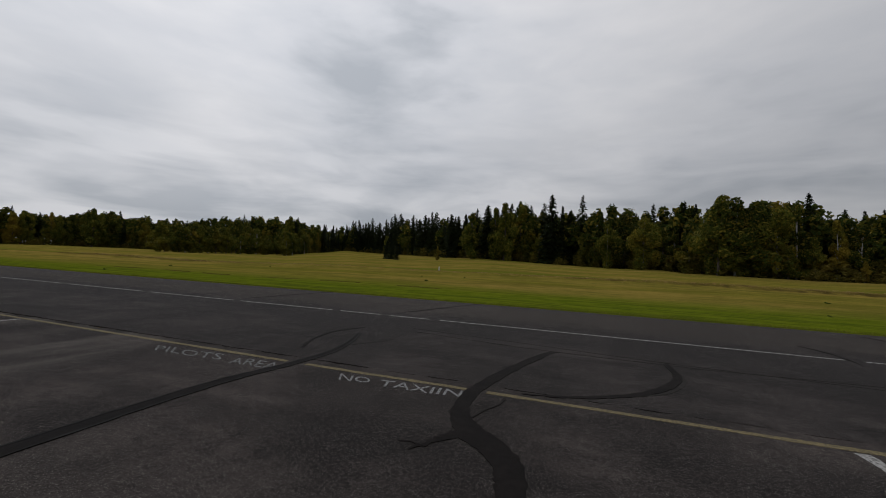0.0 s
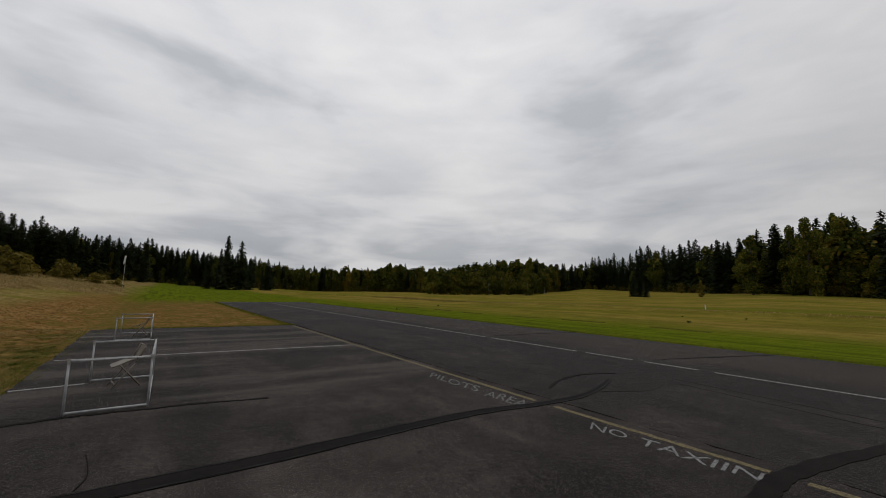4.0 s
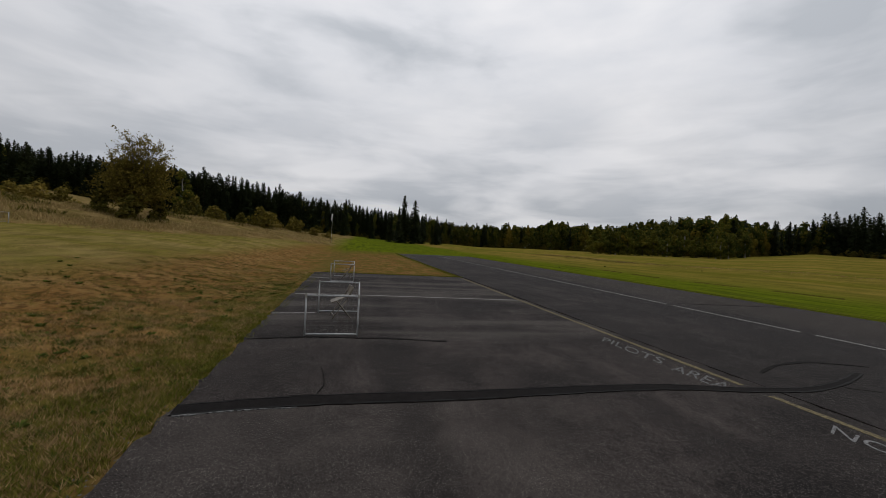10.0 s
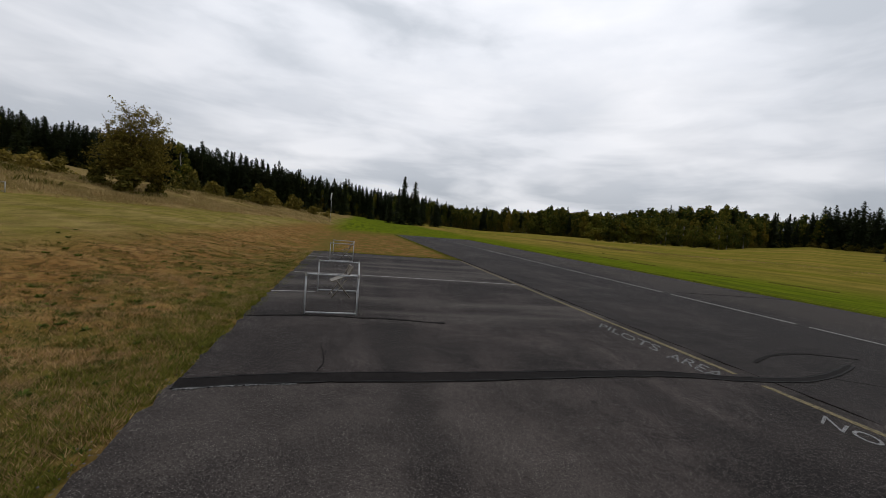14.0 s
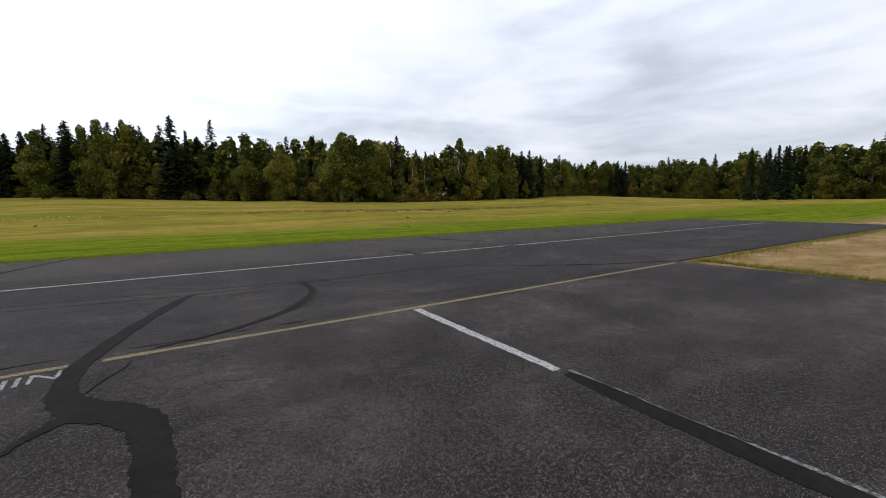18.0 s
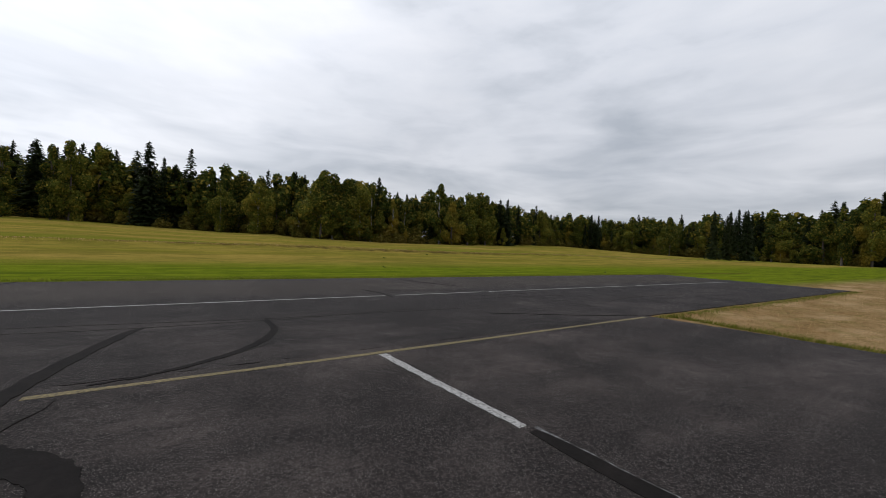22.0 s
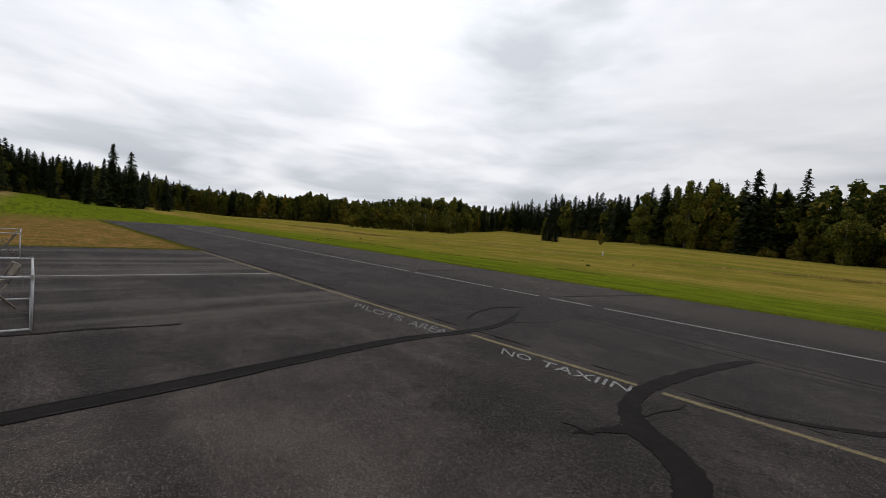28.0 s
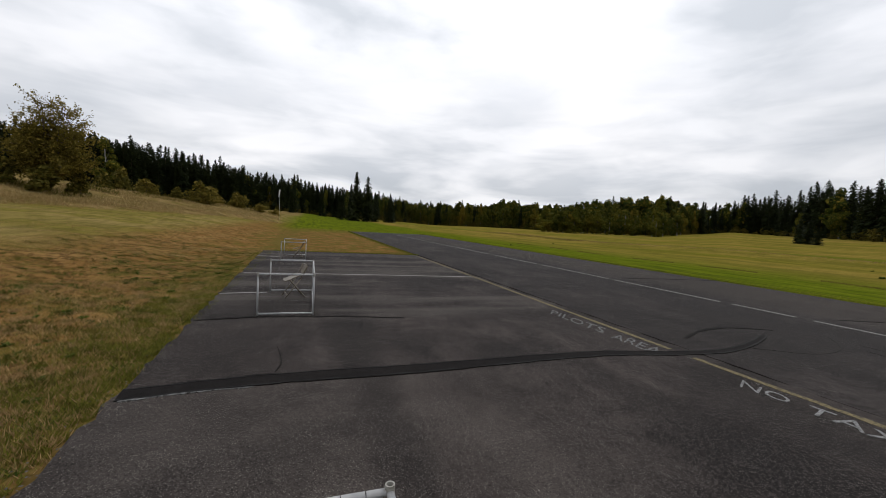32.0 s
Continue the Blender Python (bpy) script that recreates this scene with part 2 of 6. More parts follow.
    m.link(m.pos(), vb.inputs["Vector"])
    chip = m.node("ShaderNodeSeparateColor")
    m.link(vb.outputs["Color"], chip.inputs[0])
    big = m.math("MULTIPLY", m.ramp(chip.outputs[1], (0.76, 0.0), (0.97, 0.9)), m.ramp(vb.outputs["Distance"], (0.18, 1.0), (0.38, 0.0)))
    base = m.mix(m.math("MULTIPLY", big, worn), base, (0.20, 0.185, 0.170))
    base = m.mix(m.ramp(grit, (0.55, 0.0), (0.72, 0.45)), base, tuple(v * 2.6 for v in light))
    m.color(base)
    return m.bump(m.math("MULTIPLY", stone, inside), 0.7, 0.006).m


ASPHALT_RUNWAY = asphalt_mat("asphalt_runway", (0.0132, 0.0112, 0.0108), (0.0475, 0.0396, 0.0366), True)
ASPHALT_PATH = asphalt_mat("asphalt_path", (0.040, 0.035, 0.032), (0.105, 0.092, 0.084), True)
ASPHALT_APRON = asphalt_mat("asphalt_apron", (0.0134, 0.0110, 0.0104), (0.0610, 0.0500, 0.0452))


def sealer():
    m = Mat("asphalt_sealer", 0.88, 0, 0.07)
    n = m.noise(9, 6, 0.65)
    base = m.ramp(n, (0.3, (0.0080, 0.0066, 0.0060)), (0.72, (0.0160, 0.0134, 0.0120)))
    base = m.mix(m.ramp(m.noise(150, 2, 0.7), (0.60, 0.0), (0.70, 0.35)), base, (0.050, 0.043, 0.038))
    base = m.mix(m.ramp(m.noise(1.4, 3), (0.40, 0.6), (0.58, 0.0)), base, (0.0065, 0.0058, 0.0055))
    m.color(base)
    return m.bump(m.noise(60, 4, 0.7), 0.6, 0.006).m


def paint(name, col, wear=0.5):
    m = Mat(name, 0.8, 0, 0.12)
    n = m.noise(26, 6, 0.7)
    w = m.ramp(n, (wear - 0.12, 0.0), (wear + 0.12, 1.0))
    m.color(m.mix(w, (0.03, 0.028, 0.027), m.mix(m.noise(3, 3), tuple(v * 0.75 for v in col), col)))
    return m.bump(n, 0.3, 0.003).m


SEAL = sealer()
TAR = Mat("fresh_tar", 0.75, 0, 0.15).color((0.0055, 0.0049, 0.0046)).m
WHITE_PAINT = paint("white_road_paint", (0.43, 0.42, 0.40), 0.45)
FAINT_PAINT = paint("worn_white_road_paint", (0.26, 0.26, 0.255), 0.51)
YELLOW_PAINT = paint("worn_yellow_road_paint", (0.25, 0.20, 0.095), 0.47)


def ground_mat():
    m = Mat("grass_ground", 1.0, 0, 0.0)
    x, y = m.axis(0), m.axis(1)
    n1, n2, n3 = m.noise(0.06, 5), m.noise(0.7, 5, 0.6), m.noise(9, 4, 0.7)
    wob = m.math("MULTIPLY", m.math("SUBTRACT", n1, 0.5), 26.0)
    wob2 = m.math("MULTIPLY", m.math("SUBTRACT", n2, 0.5), 2.4)
    yy = m.math("ADD", y, wob)
    green, olive, tan, straw = (0.082, 0.112, 0.007), (0.10, 0.09, 0.017), (0.165, 0.118, 0.040), (0.235, 0.170, 0.075)
    field = m.mix(m.ramp(m.noise(0.035, 4, 0.6, (0.35, 1.4, 1)), (0.35, 0.0), (0.65, 1.0)), (0.165, 0.152, 0.019), (0.300, 0.205, 0.050))
    field = m.mix(m.ramp(m.noise(0.16, 5, 0.62, (0.5, 1.3, 1)), (0.42, 0.55), (0.56, 0.0)), field, (0.098, 0.100, 0.013))
    field = m.mix(m.ramp(m.noise(1.2, 5, 0.7, (0.5, 1.2, 1)), (0.40, 0.35), (0.55, 0.0)), field, (0.070, 0.062, 0.012))
    mow = m.noise(0.9, 5, 0.65, (0.09, 1.7, 1))
    strip = m.mix(m.ramp(n2, (0.3, 0.0), (0.7, 1.0)), green, (0.140, 0.165, 0.012))
    strip = m.mix(m.ramp(mow, (0.40, 0.6), (0.52, 0.0)), strip, (0.046, 0.060, 0.010))
    far = m.mix(m.step(m.math("ADD", y, wob2), 25.0, 36.0), strip, field)
    ditch = m.math("ABSOLUTE", m.math("SUBTRACT", m.math("ADD", y, wob2), 55.5))
    far = m.mix(m.math("MULTIPLY", m.math("SUBTRACT", 1.0, m.step(ditch, 0.5, 1.9)), m.ramp(n2, (0.35, 0.2), (0.6, 1.0))), far, (0.080, 0.058, 0.016))
    band = m.math("ABSOLUTE", m.math("SUBTRACT", m.math("ADD", y, wob2), 66.0))
    far = m.mix(m.math("MULTIPLY", m.math("SUBTRACT", 1.0, m.step(band, 2.0, 8.0)), 0.6), far, (0.105, 0.125, 0.012))
    # dry lawn and bank on the pilots' side
    lawn = m.mix(m.ramp(m.noise(0.22, 5, 0.6), (0.40, 0.0), (0.62, 1.0)), (0.190, 0.158, 0.036), (0.275, 0.205, 0.072))
    bank = m.mix(m.ramp(n2, (0.38, 0.0), (0.62, 1.0)), (0.210, 0.112, 0.036), (0.28, 0.165, 0.060))
    a = m.math("ADD", y, wob2)
    tuss = m.noise(2.6, 5, 0.7)
    bank = m.mix(m.ramp(tuss, (0.33, 0.6), (0.47, 0.0)), bank, (0.070, 0.058, 0.015))
    bank = m.mix(m.ramp(tuss, (0.56, 0.0), (0.70, 0.6)), bank, (0.24, 0.165, 0.065))
    bank = m.mix(m.ramp(m.noise(1.1, 4, 0.6), (0.56, 0.0), (0.66, 0.6)), bank, (0.105, 0.100, 0.022))
    lawn = m.mix(m.ramp(m.noise(1.4, 4, 0.6, (0.3, 1.6, 1)), (0.4, 0.5), (0.6, 0.0)), lawn, (0.085, 0.070, 0.020))
    # dark brown mottle, deepened to paint in the shade among grass tufts
    bank = m.mix(m.ramp(m.noise(4.5, 4, 0.7, (0.7, 1.2, 1)), (0.40, 0.85), (0.52, 0.0)), bank, (0.085, 0.046, 0.017))
    bank = m.mix(m.math("MULTIPLY", m.ramp(m.noise(0.8, 5, 0.65), (0.46, 0.0), (0.58, 0.75)), m.step(a, -6.5, -3.4)), bank, (0.100, 0.092, 0.018))
    near = m.mix(m.step(a, -10.5, -7.0), lawn, bank)
    past = m.math("ADD", m.math("MULTIPLY", m.math("ADD", m.math("ADD", y, m.math("MULTIPLY", x, 0.325)), 34.9), -1.0), wob2)
    rough = m.mix(m.ramp(m.noise(0.45, 5, 0.65), (0.38, 0.0), (0.60, 1.0)), (0.125, 0.098, 0.026), (0.275, 0.190, 0.082))
    near = m.mix(m.step(past, 0.0, 1.6), near, rough)
    edge = m.mix(m.ramp(n3, (0.35, 0.0), (0.65, 1.0)), (0.085, 0.080, 0.014), (0.17, 0.122, 0.040))
    near = m.mix(m.math("MULTIPLY", m.math("MULTIPLY", m.step(a, -3.3, -2.3), m.math("SUBTRACT", 1.0, m.step(y, -1.9, -1.2))), m.ramp(n2, (0.35, 0.25), (0.6, 0.9))), near, edge)
    right = m.mix(m.ramp(n2, (0.35, 0.0), (0.65, 1.0)), (0.200, 0.124, 0.054), (0.270, 0.180, 0.088))
    right = m.mix(m.ramp(tuss, (0.36, 0.55), (0.50, 0.0)), right, (0.085, 0.060, 0.020))
    right = m.mix(m.math("MULTIPLY", m.step(y, -9.0, -3.0), m.ramp(m.noise(1.1, 4, 0.6), (0.50, 0.0), (0.64, 0.5))), right, (0.11, 0.10, 0.024))
    right = m.mix(m.step(m.noise(0.12, 4), 0.58, 0.72), right, (0.135, 0.112, 0.034))
    right = m.mix(m.ramp(m.noise(0.35, 5, 0.6, (0.6, 1.3, 1)), (0.52, 0.0), (0.62, 0.7)), right, (0.34, 0.235, 0.125))
    near = m.mix(m.step(m.math("ADD", x, wob2), 3.0, 9.0), near, right)
    trod = m.math("ABSOLUTE", m.math("ADD", m.math("ADD", y, 2.22), m.math("MULTIPLY", m.math("SUBTRACT", m.noise(2.2, 4, 0.6), 0.5), 0.45)))
    trod = m.math("MULTIPLY", m.math("SUBTRACT", 1.0, m.step(trod, 0.07, 0.26)), m.math("MULTIPLY", m.step(x, 3.2, 4.6), m.math("SUBTRACT", 1.0, m.step(x, 7.4, 9.4))))
    near = m.mix(m.math("MULTIPLY", trod, m.ramp(n3, (0.25, 0.6), (0.5, 1.0))), near, m.mix(m.noise(14, 4, 0.7), (0.17, 0.118, 0.078), (0.31, 0.235, 0.17)))
    far_end = m.step(m.math("ADD", m.math("ABSOLUTE", x), wob), 50.0, 84.0)
    near = m.mix(m.math("MULTIPLY", far_end, m.step(m.math("ADD", y, wob2), -9.0, -2.0)), near, strip)
    c = m.mix(m.step(y, 8.0, 12.0), near, far)
    c = m.mix(m.math("MULTIPLY", m.ramp(n3, (0.35, 1.0), (0.5, 0.0)), 0.35), c, (0.030, 0.027, 0.010))
    m.color(c)
    return m.bump(n3, 0.8, 0.05).m


GROUND = ground_mat()


def leaf_mat(name, stops, trans=0.25, dark=0.55):
    m = Mat(name, 0.75, 0, 0.08)
    r = m.rnd()
    base = m.ramp(m.math("MULTIPLY_ADD", m.noise(0.11, 2), 1.3, m.math("MULTIPLY_ADD", r, 0.85, -0.56)), *stops)
    n = m.noise(0.9, 3)
    base = m.mix(m.ramp(n, (0.3, dark), (0.7, 0.0)), base, tuple(v * 0.45 for v in stops[0][1]))
    fine = m.noise(7, 2)
    base = m.mix(m.ramp(fine, (0.55, 0.0), (0.75, 0.5)), base, tuple(min(1, v * 1.9) for v in stops[-1][1]))
    isl = m.geo.outputs["Random Per Island"]
    base = m.mix(m.ramp(isl, (0.0, 0.55), (0.45, 0.0)), base, tuple(v * 0.35 for v in stops[0][1]))
    base = m.mix(m.ramp(isl, (0.72, 0.0), (1.0, 0.6)), base, tuple(min(1, v * 1.5) for v in stops[-1][1]))
    m.color(base)
    tr, mx = m.node("ShaderNodeBsdfTranslucent"), m.node("ShaderNodeMixShader")
    m.link(base, tr.inputs[0])
    mx.inputs[0].default_value = trans
    out = m.nt.nodes["Material Output"]
    m.link(m.b.outputs[0], mx.inputs[1]); m.link(tr.outputs[0], mx.inputs[2]); m.link(mx.outputs[0], out.inputs[0])
    return m.m


OLIVE_LEAF = leaf_mat("olive_brown_leaves", ((0.0, (0.12, 0.102, 0.018)), (0.6, (0.19, 0.148, 0.028)), (1.0, (0.28, 0.205, 0.045))), 0.5, 0.4)
YELLOW_LEAF = leaf_mat("yellowing_leaves", ((0.0, (0.14, 0.12, 0.018)), (0.6, (0.24, 0.185, 0.030)), (1.0, (0.33, 0.24, 0.045))), 0.45)
CONIFER = leaf_mat("conifer_needles", ((0.0, (0.013, 0.020, 0.007)), (0.6, (0.020, 0.030, 0.009)), (1.0, (0.032, 0.040, 0.010))), 0.2)
BROAD = leaf_mat("broad_leaves", ((0.0, (0.028, 0.050, 0.010)), (0.4, (0.078, 0.110, 0.018)), (0.75, (0.162, 0.174, 0.026)), (1.0, (0.310, 0.222, 0.030))), 0.45)
BUSH = leaf_mat("shrub_leaves", ((0.0, (0.070, 0.072, 0.012)), (0.6, (0.125, 0.112, 0.020)), (1.0, (0.22, 0.165, 0.035))), 0.4)


def simple(name, c1, c2, scale, rough=0.6, metal=0.0, bump=0.2, dist=0.002, spec=0.5):
    m = Mat(name, rough, metal, spec)
    n = m.noise(scale, 5, 0.6)
    m.color(m.ramp(n, (0.3, c1), (0.7, c2)))
    return m.bump(n, bump, dist).m


BARK = simple("bark", (0.05, 0.038, 0.028), (0.12, 0.095, 0.075), 6, 0.9, 0, 0.8, 0.03)
PALE_BARK = simple("pale_bark", (0.25, 0.23, 0.2), (0.42, 0.4, 0.36), 5, 0.85, 0, 0.5, 0.02)
PIPE = simple("weathered_white_pipe", (0.28, 0.29, 0.30), (0.52, 0.52, 0.515), 7, 0.45, 0.0, 0.15, 0.002)
WIRE = simple("galvanised_wire", (0.20, 0.21, 0.22), (0.34, 0.35, 0.36), 20, 0.45, 0.6)
STEEL = simple("galvanised_steel", (0.30, 0.31, 0.32), (0.48, 0.49, 0.5), 12, 0.45, 0.5)
CHAIR_BROWN = simple("brown_steel", (0.040, 0.033, 0.028), (0.06, 0.05, 0.042), 9, 0.4, 0.2)
CHAIR_BEIGE = simple("beige_vinyl", (0.185, 0.140, 0.092), (0.25, 0.195, 0.132), 18, 0.5)
DARK_GRASS = leaf_mat("dark_tussock_blades", ((0.0, (0.085, 0.085, 0.014)), (0.5, (0.12, 0.110, 0.020)), (1.0, (0.17, 0.135, 0.032))), 0.35, 0.3)
WEED = leaf_mat("weed_leaves", ((0.0, (0.050, 0.082, 0.013)), (0.5, (0.078, 0.115, 0.019)), (1.0, (0.12, 0.15, 0.028))), 0.35, 0.3)
TALL_GRASS = leaf_mat("tall_tawny_grass", ((0.0, (0.24, 0.165, 0.062)), (0.5, (0.32, 0.235, 0.10)), (1.0, (0.42, 0.33, 0.165))), 0.45, 0.2)
DRY_GRASS = leaf_mat("dry_grass_blades", ((0.0, (0.27, 0.148, 0.050)), (0.5, (0.34, 0.205, 0.085)), (1.0, (0.43, 0.305, 0.15))), 0.45, 0.2)
GREEN_GRASS = leaf_mat("green_grass_blades", ((0.0, (0.11, 0.13, 0.014)), (0.5, (0.155, 0.16, 0.022)), (1.0, (0.21, 0.19, 0.038))), 0.4, 0.3)


# ---------------------------------------------------------------- helpers
def mesh_of(name, bm, material, smooth=False):
    me = bpy.data.meshes.new(name)
    bm.to_mesh(me)
    bm.free()
    me.materials.append(material)
    if smooth:
        me.polygons.foreach_set("use_smooth", [True] * len(me.polygons))
    return me


def part(name, bm, material, parent, label="", smooth=False):
    ob = new(name, mesh_of(name, bm, material, smooth))
    ob.parent = parent
    return tagged(ob, label)


def part_data(name, me, parent, label=""):
    ob = new(name, me)
    ob.parent = parent
    return tagged(ob, label)


def raw(name, verts, faces, material):
    me = bpy.data.meshes.new(name)
    me.from_pydata(verts, [], faces)
    me.materials.append(material)
    me.update()
    return me


def box(bm, x0, x1, y0, y1, z0, z1, m=None):
    vs = [bm.verts.new((x, y, z)) for z in (z0, z1) for y in (y0, y1) for x in (x0, x1)]
    fs = [bm.faces.new([vs[i] for i in q]) for q in ((0, 2, 3, 1), (4, 5, 7, 6), (0, 1, 5, 4), (2, 6, 7, 3), (0, 4, 6, 2), (1, 3, 7, 5))]
    if m is not None:
        bmesh.ops.transform(bm, matrix=m, verts=vs)
    return vs, fs


def tube(bm, a, b, r0, r1=None, seg=8, caps=True):
    a, b = Vector(a), Vector(b)
    r1 = r0 if r1 is None else r1
    q = (b - a).to_track_quat("Z", "Y")
    rings = []
    for p, r in ((a, r0), (b, r1)):
        rings.append([bm.verts.new(p + q @ Vector((r * math.cos(t), r * math.sin(t), 0))) for t in (2 * math.pi * k / seg for k in range(seg))])
    for k in range(seg):
        bm.faces.new((rings[0][k], rings[0][(k + 1) % seg], rings[1][(k + 1) % seg], rings[1][k]))
    if caps:
        bm.faces.new(rings[0][::-1])
        bm.faces.new(rings[1])


def spline(pts, n=8):
    """Catmull-Rom through the points."""
    p = [np.array(q, float) for q in pts]
    p = [2 * p[0] - p[1]] + p + [2 * p[-1] - p[-2]]
    out = []
    for i in range(1, len(p) - 2):
        for k in range(n):
            t = k / n
            a, b, c, d = p[i - 1], p[i], p[i + 1], p[i + 2]
            out.append(0.5 * (2 * b + (c - a) * t + (2 * a - 5 * b + 4 * c - d) * t * t + (3 * b - a - 3 * c + d) * t ** 3))
    out.append(p[-2])
    return out


def ribbon(name, pts, z, material, label, category, jitter=0.012, n=8, seed=1, height=0.004):
    """A thin slab laid along a line; pts are x, y, width."""
    rng = random.Random(seed)
    line = spline(pts, n)
    bm = bmesh.new()
    rows = []
    for k, q in enumerate(line):
        a, b = line[max(0, k - 1)], line[min(len(line) - 1, k + 1)]
        d = Vector((b[0] - a[0], b[1] - a[1])).normalized()
        s = Vector((-d.y, d.x))
        w0, w1 = q[2] / 2 + rng.uniform(-jitter, jitter), q[2] / 2 + rng.uniform(-jitter, jitter)
        l, r = Vector((q[0], q[1])) + s * max(w0, 0.004), Vector((q[0], q[1])) - s * max(w1, 0.004)
        rows.append([bm.verts.new((v.x, v.y, h)) for v, h in ((l, z - 0.01), (l, z), (r, z), (r, z - 0.01))])
    for u, v in zip(rows, rows[1:]):
        for k in range(3):
            bm.faces.new((u[k], v[k], v[k + 1], u[k + 1]))
    ob = new(name, mesh_of(name, bm, material))
    return tagged(ob, label, category, kind="structure")


# ---------------------------------------------------------------- terrain
# Wood edge seen from the flight line: azimuth (left of +y), distance, ground height, tree height.
WOODS = [(-180, 190, 4, 21), (-135, 185, 4, 23), (-118, 175, 3.6, 24.1), (-110, 172, 3.3, 23.5), (-106, 170, 2.8, 23.5), (-102, 173, 2.1, 21.5), (-99, 185, 1.7, 25.2), (-95.7, 205, 1.5, 22.6),
         (-90, 212, 0.8, 22), (-86, 215, 0.7, 23), (-81, 215, 0.5, 24.1), (-76, 225, 0.5, 23), (-70, 238, 0.5, 23), (-64, 257, 1.1, 22.6), (-60.6, 267, 1.5, 22.6), (-55.5, 271, 2.9, 19.3),
         (-50, 263, 4, 21.5), (-46, 213, 3.6, 19.2), (-42, 182, 2.5, 19.9), (-39.3, 168, 2.4, 20.7), (-33, 149, 2.1, 21), (-28.9, 144, 1.9, 18.4), (-23.7, 139, 1.7, 20.4), (-16.6, 137, 2, 23.5),
         (-12, 151, 2.3, 23.5), (-9.8, 158, 3, 22.6), (-3.5, 169, 3, 25.2), (4.4, 177, 3.7, 26.5), (11, 188, 4.8, 27.2), (14.6, 203, 5.4, 24.6), (19.3, 226, 5.6, 24.6), (26.4, 289, 7, 26.1),
         (31.4, 343, 8.5, 25.2), (34.2, 351, 9.4, 21.8), (36.5, 332, 7, 19.9), (39.6, 303, 5, 20.4), (41.9, 292, 3.3, 26.1), (48.2, 322, 3.1, 25.5), (57, 354, 2.8, 22), (62.4, 370, 2.8, 25.2),
         (66, 370, 2.4, 21.8), (72.6, 370, 1.5, 21), (76.3, 363, 2.5, 18.9), (79, 348, 3, 20.4), (82, 330, 3, 24.1), (86.7, 336, 3.1, 24.1), (89, 339, 4.3, 24.6), (92.3, 324, 5.5, 25.2),
         (99, 287, 5.7, 24.6), (102, 283, 6.3, 26.1), (107.6, 278, 7.5, 28.3), (115, 274, 13, 25.2), (123.7, 271, 18, 18.4), (129.6, 281, 20, 22), (133.3, 297, 21, 22.6), (180, 240, 14, 21)]
W_AZ, W_D, W_Z, W_H = (np.array(c, float) for c in zip(*WOODS))


def smooth(v, lo, hi):
    t = np.clip((v - lo) / (hi - lo), 0, 1)
    return t * t * (3 - 2 * t)


# Hillside behind the mown lawn: height of its crest by azimuth.
HILL_AZ = (86, 93, 97, 101, 106, 113, 118, 126, 133, 145)
HILL_Z = (2.0, 2.6, 3.2, 3.75, 3.9, 4.5, 4.2, 4.6, 5.3, 5.6)


def rough_line(x, y):
    """Metres past the edge of the mown lawn, towards the hill."""
    return -(y + 34.9 + 0.325 * x) - 0.5 * np.sin(x * 0.35) - 0.3 * np.sin(x * 0.9 + 1)


def terrain(x, y):
    x, y = np.asarray(x, float), np.asarray(y, float)
    r, az = np.hypot(x, y) + 1e-6, np.degrees(np.arctan2(-x, y))
    D, Z = np.interp(az, W_AZ, W_D), np.interp(az, W_AZ, W_Z)
    dx, dy = np.maximum(np.maximum(-70 - x, x - 58), 0), np.maximum(np.maximum(-3 - y, y - 23), 0)
    d = np.hypot(dx, dy)
    t = np.clip(d / np.maximum(D - (r - d), 20), 0, 1.6)
    z = Z * np.where(t < 1, t ** 1.25, 1 + 0.9 * (t - 1)) - 0.035
    # low ridge of the field ditch that runs along the runway
    ditch = np.exp(-((y - 55 - 1.2 * np.sin(x * 0.05)) / 1.4) ** 2) - 0.8 * np.exp(-((y - 58 - 1.2 * np.sin(x * 0.05)) / 1.6) ** 2)
    z = z + 0.45 * ditch * smooth(y, 30, 45) * (r < 160)
    # bank and lawn on the pilots' side
    a = np.maximum(-y - 2.4, 0)
    bank = 1.35 * smooth(a, 0.2, 13) + 0.055 * np.clip(a - 13, 0, 15)
    w = 1 - smooth(x, -6, 10)
    w2 = 1 - smooth(d, 60, 140)
    z = z + np.maximum(bank - np.maximum(z, 0), 0) * w * w2
    # rough hillside that begins along a straight mowing line behind the lawn
    s = rough_line(x, y)
    crest = np.interp(az, HILL_AZ, HILL_Z)
    z = z + np.maximum(crest - z, 0) * np.clip(s / 16.0, 0, 1) * smooth(-x, 12, 28) * smooth(az, 86, 95)
    hum = 0.065 * np.sin(x * 1.7 + 0.6 * np.sin(y * 1.3)) * np.sin(y * 2.1 + 0.8 * np.sin(x)) * smooth(a, 0.4, 2.0) * (1 - smooth(a, 14, 20)) * w
    return z + hum + 0.12 * np.sin(x * 0.11) * np.sin(y * 0.13 + 1) * smooth(d, 8, 30)


def terrain_at(x, y):
    return float(terrain(x, y))


